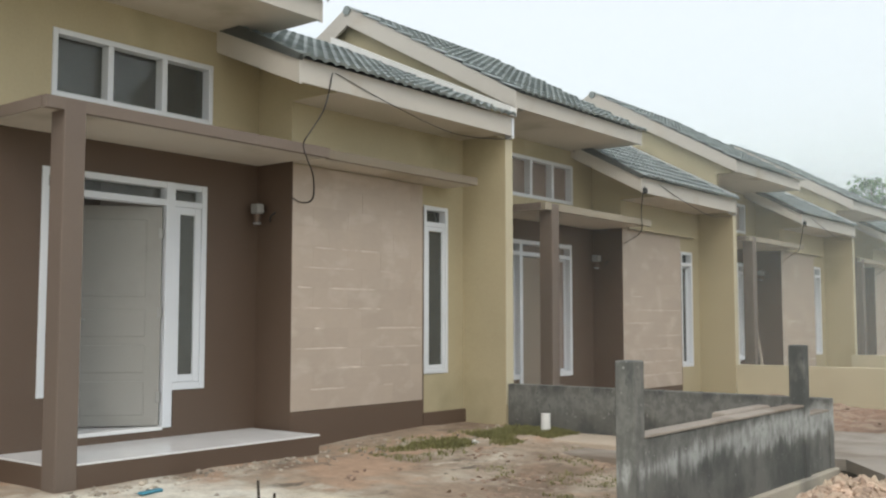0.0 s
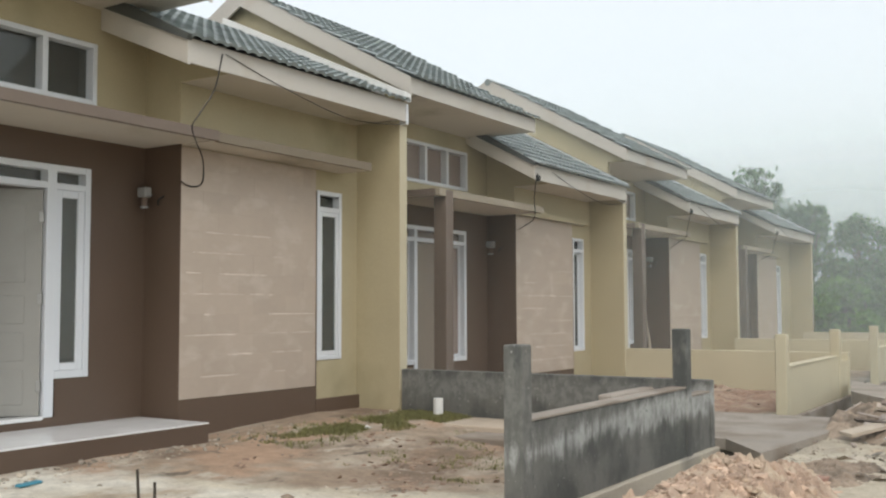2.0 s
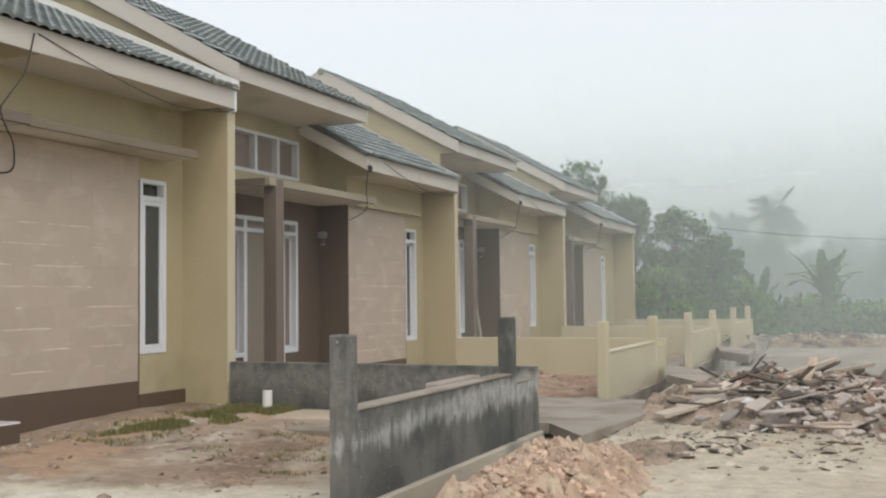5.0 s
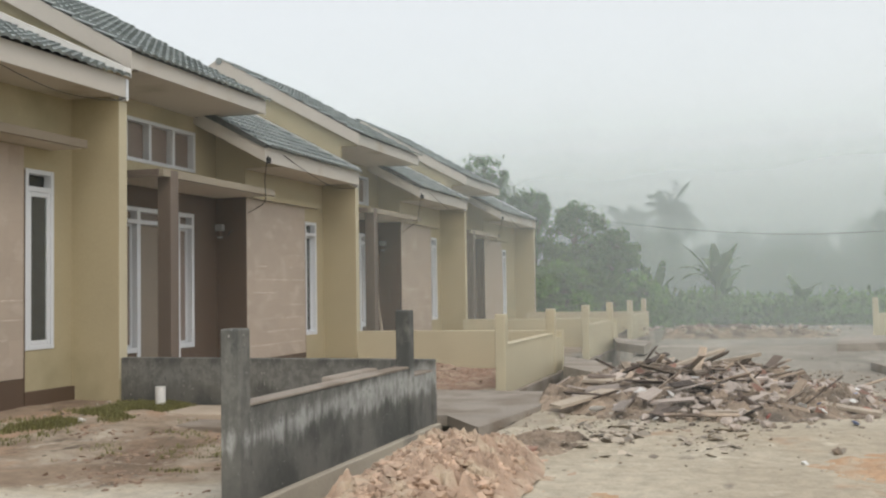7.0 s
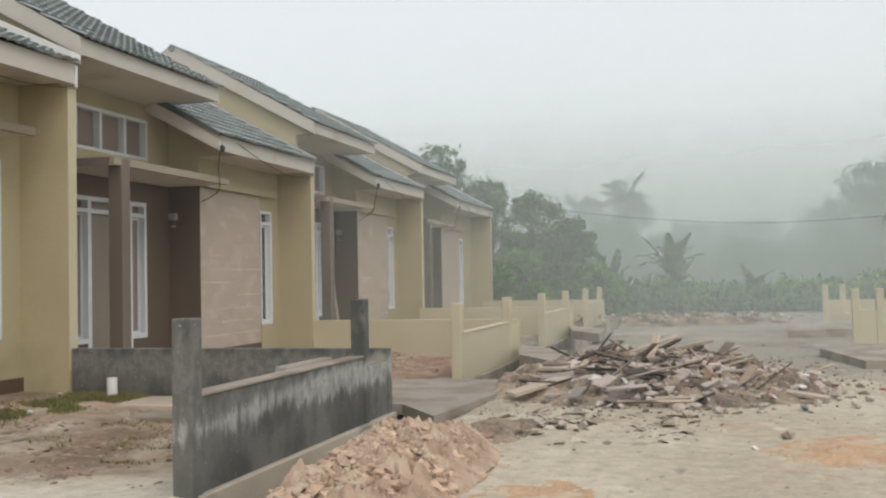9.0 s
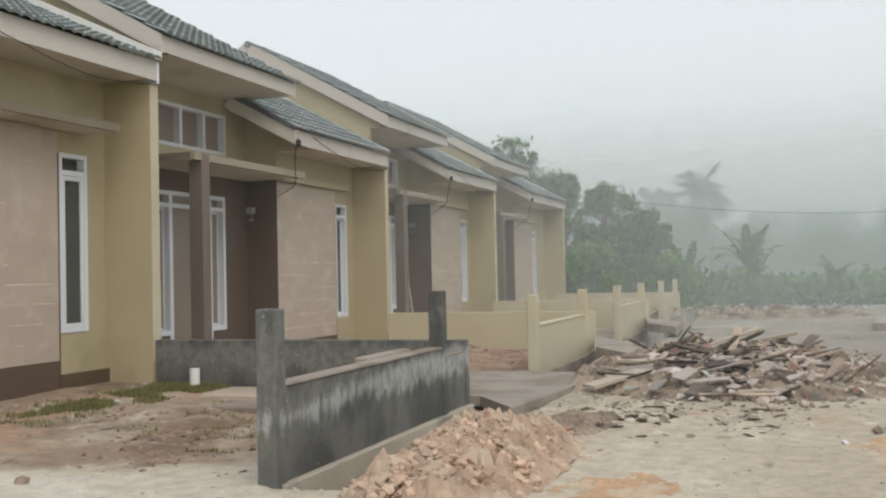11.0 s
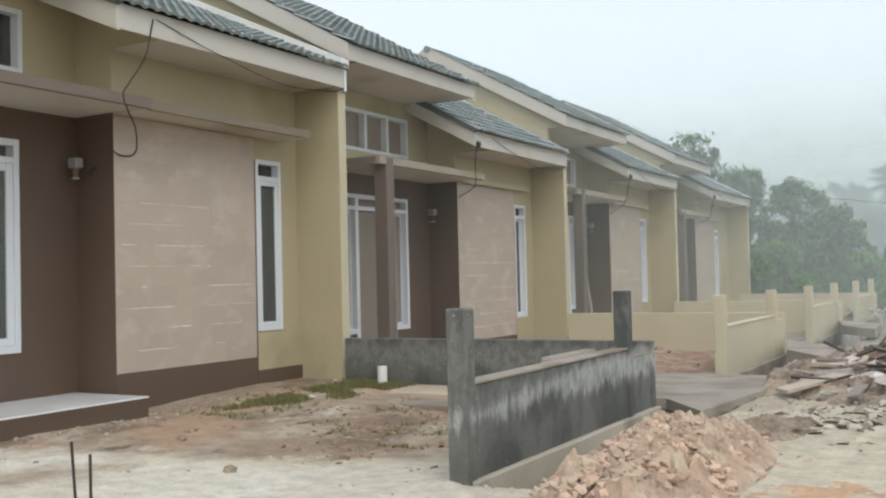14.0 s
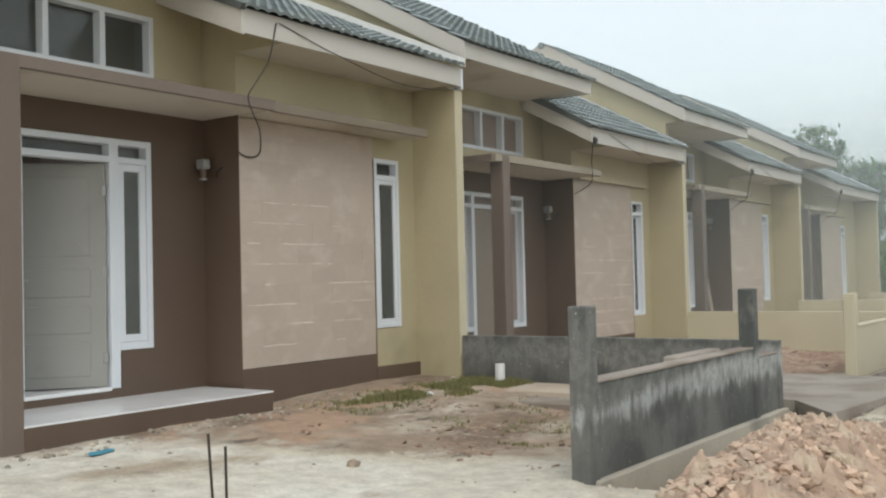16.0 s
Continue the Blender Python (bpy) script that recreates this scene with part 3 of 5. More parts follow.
def make_house(k, open_door, wide=0.0):
    rng = random.Random(40 + k)
    y, z = FIRST + PERIOD * k, STEP[k]
    h = thing("house", "single-storey cream and brown house with grey tiled roof", "house", (0, y, z), "row of houses")
    end = PERIOD + wide
    up, down, yb = UP[k], DOWN[k], 3.76 if k == 0 else 3.48
    hs = (TOP_Z - HIGH_Z) / (EAVE_H - RIDGE)

    # porch back wall with the door and window set
    part("porch_wall", wall_x(MAIN - 0.12, MAIN, 0, 3.95, 0.0, 3.06, [(1.52, 3.28, 0.73, 2.73), (1.84, 2.92, 0.38, 0.73)]), BROWN, h, "brown painted porch wall")
    part("upper_wall", wall_x(MAIN - 0.12, MAIN, 0.342, yb - 0.09, 3.06, 4.55 + up, [(1.58, 3.33, 3.36, 3.97)]), YELLOW, h, "pale yellow wall over the porch")
    part("wall_return", box(MAIN - 0.12, MAIN, 0.0, 0.34, 3.06, 3.9), YELLOW, h)
    part("wall_return", box(MAIN - 0.12, MAIN, yb - 0.09, 3.95, 3.06, 4.30), YELLOW, h)
    part("side_wall", box(MAIN - 0.12, FRONT - 0.12, 3.95, 4.07, 0.0, 3.03), BROWN, h)
    part("side_wall_upper", prism([(MAIN, 3.03), (FRONT - 0.12, 3.03), (FRONT - 0.12, 3.98 - down * 0.8), (MAIN, 4.28 - down * 0.6)], "y", 3.95, 4.07), YELLOW, h)
    part("front_wall", wall_x(FRONT - 0.12, FRONT, 3.95, end - 0.15, 0.0, 3.95, [(6.07, 6.53, 0.77, 2.77)]), YELLOW, h, "pale yellow front wall")
    part("corner_paint", box(FRONT - 0.118, FRONT + 0.022, 3.944, 3.95, 0.0, 3.03), BROWN, h)
    part("party_wall", prism([(BACK, -0.4), (-6.45, -0.4), (-6.45, 3.60 - down), (-7.0, 3.86 - down), (RIDGE, 4.85), (BACK, 3.7)], "y", end - 0.15, end), YELLOW, h, "pale yellow wing wall between houses")
    part("wing_wall_edge", box(-6.45, -6.44, end - 0.15, end, 0.4, 3.60 - down), CREAM, h)
    part("gable_wall", prism([(BACK, 3.4), (MAIN - 0.06, 3.4), (MAIN - 0.06, 3.9), (-6.9, 3.9), (-6.9, up + HIGH_Z - 0.185), (EAVE_H - 0.06, up + HIGH_Z - 0.185), (MAIN - 0.12, up + HIGH_Z + hs * (EAVE_H - MAIN) - 0.06), (RIDGE, up + TOP_Z - 0.12), (BACK, up + TOP_Z - 0.12 - hs * (RIDGE - BACK))], "y", 0.26, 0.34), YELLOW, h)
    part("gable_wall", prism([(BACK, 3.4), (MAIN - 0.12, 3.4), (MAIN - 0.12, up + HIGH_Z + hs * (EAVE_H - MAIN) - 0.06), (RIDGE, up + TOP_Z - 0.12), (BACK, up + TOP_Z - 0.12 - hs * (RIDGE - BACK))], "y", yb - 0.21, yb - 0.09), YELLOW, h)
    part("back_wall", box(BACK - 0.12, BACK, 0, end, 0, 3.9), YELLOW, h)
    part("room_floor", box(BACK, MAIN - 0.13, 0.02, end - 0.16, 0.30, 0.385), FLOOR_TILE, h)
    part("room_floor", box(MAIN - 0.128, FRONT - 0.125, 4.08, end - 0.16, 0.30, 0.385), FLOOR_TILE, h)
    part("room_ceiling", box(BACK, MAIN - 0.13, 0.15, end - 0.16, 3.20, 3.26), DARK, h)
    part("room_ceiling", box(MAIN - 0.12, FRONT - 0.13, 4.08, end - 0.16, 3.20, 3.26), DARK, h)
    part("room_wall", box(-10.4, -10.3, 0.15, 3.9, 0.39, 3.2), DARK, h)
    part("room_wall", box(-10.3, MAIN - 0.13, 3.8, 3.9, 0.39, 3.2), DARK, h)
    # added backing, keeps what shows through the transom panes even
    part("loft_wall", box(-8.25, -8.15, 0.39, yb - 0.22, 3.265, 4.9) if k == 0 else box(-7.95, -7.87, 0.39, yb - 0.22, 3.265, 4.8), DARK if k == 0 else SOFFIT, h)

    # porch floor, canopy, post
    part("porch_base", box(MAIN, EDGE, 1.14, 3.90, -0.3, 0.275), BROWN, h, "brown painted porch base")
    floor = part("porch_floor", box(MAIN, EDGE + 0.006, 1.135, 3.905, 0.275, 0.29, 0.003), FLOOR_TILE, h, "white ceramic porch floor")
    part("canopy", box(MAIN, -6.652, 0.972, 3.95, 3.024, 3.112, 0.004), SOFFIT, h, "flat concrete canopy slab")
    lip = -6.652 if k == 0 else FRONT + 0.10
    part("ledge", box(FRONT, lip, 3.95 if k == 0 else 4.0, 6.50, 3.014, 3.10, 0.004), SOFFIT, h)
    part("canopy_edge", box(-6.652, -6.59, 0.97, 4.0, 3.018, 3.115), CANOPY if k == 0 else LEDGE_PALE, h)
    # first house: ledge face in the shade-darkened paint
    part("canopy_edge", box(lip, lip + (0.052 if k == 0 else 0.02), 4.0, 6.50, 3.010, 3.103), LEDGE_SHADED if k == 0 else YELLOW, h)
    part("canopy_edge", box(MAIN, -6.652, 0.96, 0.972, 3.018, 3.115), CANOPY, h)
    part("post", box(-6.785, EDGE + 0.012, 1.125, 1.31, -0.1, 3.113, 0.006), TAUPE, h, "square taupe porch post")

    # skirting and stone cladding
    part("skirting", box(FRONT, FRONT + 0.03, 3.95, 6.03, 0.0, 0.47), BROWN, h)
    part("skirting", box(FRONT, FRONT + 0.04, 6.03, end - 0.15, 0.0, 0.32), BROWN, h)
    clad = part("stone_cladding", box(FRONT, FRONT + 0.0214, 3.95, 6.03, 0.475, 3.0), GROUT, h, "beige stone tile cladding in staggered courses")
    rows_n, th = 12, 2.525 / 12
    for j in range(rows_n):
        cut = 3.95
        first = 0.30 if j % 2 else 0.52
        while cut < 6.03 - 0.02:
            nxt = min(cut + first, 6.03)
            first = 0.52
            if 6.03 - nxt < 0.1:
                nxt = 6.03
            out = 0.0225 + rng.uniform(0, 0.0012)
            part("stone_tile", box(FRONT + 0.008, FRONT + out, cut + 0.0004, nxt - 0.0004, 0.475 + j * th + 0.0012, 0.475 + (j + 1) * th - 0.0012), STONE, clad)
            cut = nxt
    for j in range(1, 9):
        for _ in range(4 if j < 7 else 2):
            a, run = rng.uniform(3.97, 5.7), rng.uniform(0.12, 0.45) if rng.random() < 0.6 else rng.uniform(0.5, 0.9)
            part("grout_smear", smear(FRONT + 0.0242 + rng.uniform(0, 0.0014), a, min(a + run, 6.02), 0.475 + j * th, rng), SMEAR, clad)
    part("corner_strip", box(FRONT, FRONT + 0.02, 6.035, 6.055, 0.32, 2.75), BROWN, h)

    # transom window over the canopy
    tw = part("transom_window", ring(MAIN - 0.10, MAIN + 0.015, 1.58, 3.33, 3.36, 3.97, 0.05, [(2.16, 0.03), (2.75, 0.03)]), WHITE, h, "white three-light transom window")
    for a, b in ((1.63, 2.13), (2.19, 2.72), (2.78, 3.28)):
        part("pane", box(MAIN - 0.098, MAIN - 0.093, a, b, 3.41, 3.92), GLASS if k == 0 else PANE_TONE, tw).visible_shadow = False

    # door set: side lights, fanlights, door
    bm = bmesh.new()
    for a, b, c, d in ((1.52, 1.58, 0.73, 2.73), (3.22, 3.28, 0.73, 2.73), (1.84, 1.92, 0.38, 2.73), (2.80, 2.90, 0.38, 2.73), (1.58, 1.84, 0.73, 0.80), (2.90, 3.22, 0.73, 0.80)):
        put_box(bm, MAIN - 0.11, MAIN + 0.015, a, b, c, d, 0.003)
    for c, d in ((2.67, 2.73), (2.50, 2.56)):
        put_box(bm, MAIN - 0.11, MAIN + 0.012, 1.58, 3.22, c, d, 0.003)
    ds = part("door_frame", bm, WHITE, h, "white timber door and side light frame")
    for a, b in ((1.58, 1.84), (2.90, 3.22)):
        near, rim = (MAIN - 0.036, 0.07) if k == 0 else (MAIN - 0.108, 0.03)
        sash = part("side_light", ring(near, near + 0.036, a + 0.002, b - 0.002, 0.802, 2.498, rim), WHITE, h)
        part("pane", box(near + 0.012, near + 0.017, a + rim + 0.004, b - rim - 0.004, 0.806 + rim, 2.494 - rim), GLASS if k == 0 else PANE_TONE, sash).visible_shadow = False
    for a, b in ((1.58, 1.84), (1.92, 2.80), (2.90, 3.22)):
        part("fanlight_pane", box(MAIN - 0.098, MAIN - 0.093, a, b, 2.56, 2.67), GLASS if k == 0 else PANE_TONE, h).visible_shadow = False
    part("threshold", box(MAIN - 0.12, MAIN + 0.01, 1.92, 2.80, 0.36, 0.395), FLOOR_TILE, h)
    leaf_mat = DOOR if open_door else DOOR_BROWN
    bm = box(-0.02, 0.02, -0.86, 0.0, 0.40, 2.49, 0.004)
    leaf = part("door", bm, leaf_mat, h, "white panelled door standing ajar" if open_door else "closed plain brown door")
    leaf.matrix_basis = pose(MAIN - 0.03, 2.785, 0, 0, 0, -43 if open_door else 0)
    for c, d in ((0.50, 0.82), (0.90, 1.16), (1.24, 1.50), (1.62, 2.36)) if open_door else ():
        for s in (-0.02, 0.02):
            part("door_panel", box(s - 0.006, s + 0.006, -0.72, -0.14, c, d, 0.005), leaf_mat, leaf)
    for c in (0.62, 1.42, 2.18):
        part("hinge", box(0.0, 0.03, -0.03, 0.012, c, c + 0.10, 0.004), STEEL, leaf)
    if open_door:
        part("door_handle", rod([(0.02, -0.79, 1.40), (0.07, -0.79, 1.40), (0.07, -0.68, 1.40)], 0.01), STEEL, leaf)

    # tall narrow window in the front wall
    wf = part("window", ring(FRONT - 0.10, FRONT + 0.015, 6.07, 6.53, 0.77, 2.77, 0.05, (), [(2.55, 0.03)]), WHITE, h, "tall narrow white casement window")
    near, rim = (FRONT - 0.03, 0.05) if k == 0 else (FRONT - 0.10, 0.032)
    part("sash", ring(near, near + 0.035, 6.122, 6.478, 0.822, 2.518, rim), WHITE, wf)
    part("pane", box(near + 0.012, near + 0.017, 6.124 + rim, 6.476 - rim, 0.824 + rim, 2.516 - rim), GLASS, wf).visible_shadow = False
    part("pane", box(FRONT - 0.088, FRONT - 0.083, 6.12, 6.48, 2.58, 2.72), GLASS, wf).visible_shadow = False

    # raised roof over the porch bay
    ya, hz, tz = 0.14, HIGH_Z + up, TOP_Z + up
    far = RIDGE - BACK + 0.8
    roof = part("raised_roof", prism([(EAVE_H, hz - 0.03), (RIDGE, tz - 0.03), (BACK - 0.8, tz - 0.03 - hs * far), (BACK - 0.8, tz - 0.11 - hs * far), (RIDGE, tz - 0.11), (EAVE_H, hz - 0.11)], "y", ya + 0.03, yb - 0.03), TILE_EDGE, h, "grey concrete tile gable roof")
    tile_slope(roof, EAVE_H + 0.07, hz, RIDGE, tz + 0.01, ya - 0.03, yb + 0.02, rng)
    part("ridge_cap", rod([(RIDGE, ya - 0.03, tz - 0.03), (RIDGE, yb + 0.03, tz - 0.03)], 0.07, 10), TILE, roof)
    for a, b in ((ya - 0.01, ya + 0.025), (yb - 0.025, yb + 0.01)):
        rake_board("bargeboard", a, b, EAVE_H + 0.03, hz + 0.015, RIDGE, tz + 0.035, (0.225, 0.28), roof)
        rake_board("bargeboard", a, b, RIDGE, tz + 0.035, BACK - 0.8, tz + 0.02 - hs * far, 0.28, roof)
    part("eave_fascia", box(EAVE_H, EAVE_H + 0.028, ya + 0.026, yb - 0.026, hz - 0.19, hz + 0.01), FASCIA, roof)
    part("soffit", box(MAIN + 0.002, EAVE_H, 0.342, yb - 0.03, hz - 0.19, hz - 0.17), SOFFIT, roof)

    # lower roof over the front bay
    yc, yd, lz = 3.38 if k == 0 else 3.27, end - (0.10 if k == 0 else 0.17), LOW_Z - down
    ltop = LOW_TOP if k == 0 else lz + 1.63
    ls = (ltop - lz) / (EAVE - RIDGE)
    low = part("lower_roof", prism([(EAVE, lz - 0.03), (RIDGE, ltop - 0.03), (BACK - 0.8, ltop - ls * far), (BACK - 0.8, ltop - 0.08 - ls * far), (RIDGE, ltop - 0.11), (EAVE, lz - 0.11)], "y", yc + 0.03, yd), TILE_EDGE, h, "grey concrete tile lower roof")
    tile_slope(low, EAVE + 0.07, lz, RIDGE, ltop + 0.01, yc - 0.03, yd - 0.03, rng)
    stop, pitch = (MAIN + 0.005, 0.415) if k == 0 else (MAIN + 0.09, 0.53)
    rake_board("bargeboard", yc - 0.01, yc + 0.025, EAVE + 0.03, lz - 0.015, stop, lz - 0.015 + pitch * (EAVE + 0.03 - stop), 0.225 if k == 0 else 0.205, low)
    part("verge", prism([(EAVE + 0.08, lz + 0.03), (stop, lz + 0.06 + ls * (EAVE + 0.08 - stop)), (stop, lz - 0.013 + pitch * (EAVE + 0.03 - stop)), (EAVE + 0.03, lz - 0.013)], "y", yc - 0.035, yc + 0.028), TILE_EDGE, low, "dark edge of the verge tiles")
    part("eave_fascia", box(EAVE, EAVE + 0.028, yc + 0.026, yd - 0.02, lz - 0.22, lz + 0.01), FASCIA, low)
    part("fascia_end", box(EAVE - 0.06, EAVE + 0.034, yd - 0.019, yd + 0.03, lz - 0.25, lz + 0.0), WHITE if k == 0 else FASCIA, low)
    part("soffit", box(FRONT + 0.002, EAVE, 3.955, yd - 0.12, lz - 0.21, lz - 0.19), SOFFIT, low)
    part("soffit", prism([(EAVE, lz - 0.12), (MAIN, lz - 0.12 + ls * (EAVE - MAIN)), (MAIN, lz - 0.20 + pitch * (EAVE - MAIN)), (EAVE, lz - 0.20)], "y", yc + 0.03, 3.95), SOFFIT, low)
    part("soffit_end", prism([(EAVE, lz - 0.21), (FRONT, lz - 0.21), (FRONT, lz - 0.13 + ls * (EAVE - FRONT)), (EAVE, lz - 0.13)], "y", 3.935, 3.954), YELLOW, low)
    # first house: white and taller, so the tile edge's bright sheen is included
    part("flashing", prism([(EAVE + 0.06, lz + (0.125 if k == 0 else 0.085)), (RIDGE, ltop + (0.15 if k == 0 else 0.10)), (RIDGE, ltop + 0.02), (EAVE + 0.06, lz + 0.02)], "y", yd - 0.10, yd + 0.05), PVC if k == 0 else ZINC, low, "pale flashing strip")
    part("flashing", prism([(-6.95, lz + 0.02 + ls * 0.55), (RIDGE, ltop + 0.02), (RIDGE, ltop - 0.02), (-6.95, lz - 0.02 + ls * 0.55)], "y", yd + 0.051, end + 0.25), ZINC, low, "zinc apron under the next gable")

    # wall lamp beside the door and its cable stub
    lamp = part("wall_lamp", box(-7.525, -7.40, 3.78, 3.87, 2.50, 2.60, 0.012), LAMP, h, "small wall lantern with a pale metal cap")
    part("lamp_arm", box(-7.50, -7.475, 3.868, 3.949, 2.52, 2.545, 0.004), CABLE, lamp)
    part("lamp_shade", rod([(-7.463, 3.825, 2.496), (-7.463, 3.825, 2.408)], [0.038, 0.03], 12), BROWN, lamp, "dark glass jar")
    part("lamp_base", rod([(-7.463, 3.825, 2.408), (-7.463, 3.825, 2.390)], 0.042, 12), LAMP, lamp)
    if k:
        part("eave_socket", box(EAVE + 0.02, EAVE + 0.09, 3.29, 3.36, 3.44 + lz - 3.68, 3.53 + lz - 3.68, 0.015), CABLE, h, "black socket box under the eave")
        drop = [(EAVE + 0.05, 3.32, lz - 0.12), (EAVE + 0.04, 3.27, lz - 0.30), (EAVE - 0.05, 3.40, lz - 0.50), (-6.62, 3.75, 3.0), (-6.95, 4.30, 2.95), (FRONT + 0.04, 4.25, 2.87), (FRONT + 0.035, 3.99, 2.78)]
    else:
        drop = [(EAVE + 0.04, 3.80, lz - 0.06), (EAVE + 0.03, 3.71, 3.45), (EAVE + 0.03, 3.52, 3.18), (EAVE - 0.02, 3.48, 3.06), (-6.62, 3.72, 2.97), (-6.95, 4.12, 2.89), (-7.05, 4.23, 2.71), (-7.05, 4.17, 2.625), (-7.05, 4.03, 2.61), (-7.05, 3.93, 2.645)]
    part("cable_stub", rod(bow([(-7.31, 3.945, 2.515), (-7.34, 3.90, 2.47), (-7.38, 3.93, 2.425)], 4), 0.009), CABLE, h)
    part("cable", rod(bow(drop), 0.007), CABLE, h)
    part("cable", rod(bow([(EAVE + 0.035, 3.85, lz - 0.05), (EAVE + 0.045, 4.64, lz - 0.22), (EAVE + 0.03, 5.7, lz - 0.36), (EAVE + 0.03, 6.6, lz - 0.30), (EAVE + 0.03, yd, lz - 0.22)]), 0.005), CABLE, h)
    return h


for k in range(4):
    make_house(k, k == 0, 0.9 if k == 3 else 0.0)


# ---- front walls ----
def make_front_wall(k, base, painted):
    y = FIRST + PERIOD * k + (0.0, 0.0, -0.35, -0.5)[k]
    mat = CREAM if painted else RENDERED
    f = thing("garden_wall", "cream painted low garden wall with posts" if painted else "unpainted grey rendered low wall with damp stains", "garden wall", (0, y, base), "garden walls")
    far, top = 6.88, 1.03 if painted else 1.17
    part("front_panel", box(FENCE - 0.12, FENCE, 2.98, 6.16, -0.02, 0.61, 0.006), mat, f)
    part("front_panel", box(FENCE - 0.13, FENCE - 0.01, 6.16, far, -0.02, 0.52, 0.006), mat, f)
    part("coping", box(FENCE - 0.135, FENCE + 0.012, 2.99, 6.13, 0.61, 0.632, 0.005), CREAM if painted else CONCRETE, f)
    part("coping", box(FENCE - 0.14, FENCE - 0.004, 6.29, far, 0.52, 0.538, 0.005), CREAM if painted else CONCRETE, f)
    for a, b, c in ((2.88, 3.03, min(top, 1.125)), (6.14, 6.28, top)):
        part("post", box(FENCE - 0.127, FENCE + 0.014, a, b, -0.12, c, 0.01), mat, f)
    part("side_panel", box(-6.44, FENCE, far, far + 0.12, -0.3, 0.645, 0.006), mat, f)
    if not painted:
        part("mortar_ledge", box(FENCE - 0.26, FENCE - 0.137, 4.72, 5.7, 0.54, 0.652, 0.012), CONCRETE, f, "rough pale mortar ledge behind the wall")
    part("plinth", box(FENCE - 0.13, FENCE + 0.05, 2.95, 7.0, -0.62, -0.02, 0.01), PLINTH if not painted else CONCRETE, f, "rendered ditch wall under the garden wall")
    return f


for k in range(4):
    make_front_wall(k, 0.0, k > 0)

# concrete slabs bridging the ditch
def slab(outline, z0, z1, tilt=(0, 0, 0)):
    ob = part("driveway_slab", prism(outline, "z", z0, z1), CONCRETE)
    ob.matrix_basis = pose(0, 0, 0, *tilt)
    return tagged(ob, "grey cast concrete driveway slab over the ditch", "slab", "driveway slabs")


slab([(-3.8, 10.60), (-2.62, 10.62), (-2.05, 9.80), (-1.85, 11.6), (-1.95, 13.2), (-4.0, 13.22)], -0.07, 0.04)
for k in (2, 3):
    y = FIRST + PERIOD * k
    slab([(-4.4, y + 0.12), (-2.9, y + 0.12), (-2.9, y + 2.7), (-4.6, y + 2.7)], -0.1, 0.015)
for dx, dy in ((0.0, 0.0), (-0.1, 6.4)):
    ob = part("ditch_cover", prism([(-2.26 + dx, 15.2 + dy), (-1.55 + dx, 13.95 + dy), (-1.62 + dx, 15.85 + dy), (-2.62 + dx, 17.3 + dy)], "z", 0.04, 0.21), CONCRETE)
    tagged(ob, "thick concrete slab across the ditch", "slab", "driveway slabs")
slab([(2.0, 22.3), (3.3, 23.0), (3.65, 26.2), (2.4, 25.6)], -0.02, 0.15)
slab([(2.2, 17.9), (2.57, 15.5), (4.2, 15.9), (4.6, 19.2)], -0.05, 0.10)

# side walls of the plots across the lane
for y, dx in ((20.6, -0.2), (27.9, 0.0)):
    f = thing("garden_wall", "cream painted garden wall of the plot opposite", "garden wall", (dx, y, 0), "garden walls")
    part("side_panel", box(3.26, 9.5, 0, 0.12, -0.1, 0.62, 0.006), CREAM, f)
    for x in (3.24, 3.66):
        part("post", box(x, x + 0.13, -0.012, 0.13, -0.1, 1.02, 0.008), CREAM, f)

# inspection slab and vent pipe beside the grey wall
ob = part("septic_cover", box(-5.90, -4.1, 9.60, 10.33, 0.0, 0.13, 0.012), COVER)
tagged(ob, "low concrete septic tank cover", "slab")
ob = part("step_slab", box(-4.9, -3.9, 9.05, 9.5, -0.02, 0.09, 0.012), CONCRETE)
tagged(ob, "broken concrete slab in the yard", "slab")
ob = part("vent_pipe", rod([(-5.68, 9.98, 0.12), (-5.68, 9.98, 0.36)], 0.055, 16), PVC)
tagged(ob, "short white plastic vent pipe on the septic cover", "pipe")

# ---- heaps ----
def heap(name, label, cx, cy, rx, ry, height, mat, seed, rough=0.12, res=90):
    rng = random.Random(seed)
    bm = bmesh.new()
    g = []
    for j in range(res + 1):
        row = []
        for i in range(res + 1):
            u, v = -1 + 2 * i / res, -1 + 2 * j / res
            x, y = cx + u * rx, cy + v * ry
            d = math.hypot(u, v) + 0.25 * noise.noise((x * 0.8, y * 0.8, seed))
            hgt = height * max(1 - d, 0) ** 0.75 if d < 1 else 0
            lump = rough * (noise.noise((x * 3.3, y * 3.3, seed)) + 0.7 * abs(noise.noise((x * 7, y * 7, seed))) + 0.5 * abs(noise.noise((x * 12, y * 12, seed))) + 0.35 * noise.noise((x * 21, y * 21, seed)) + 0.22 * noise.noise((x * 45, y * 45, seed)))
            row.append(bm.verts.new((x, y, ground_z(x, y) - 0.03 + hgt + lump * smooth(0, 0.35, 1 - d) if d < 1 else ground_z(x, y) - 0.08)))
        g.append(row)
    for j in range(res):
        for i in range(res):
            bm.faces.new((g[j][i], g[j][i + 1], g[j + 1][i + 1], g[j + 1][i]))
    ob = part(name, bm, mat)
    return tagged(ob, label, "heap", kind="stuff")


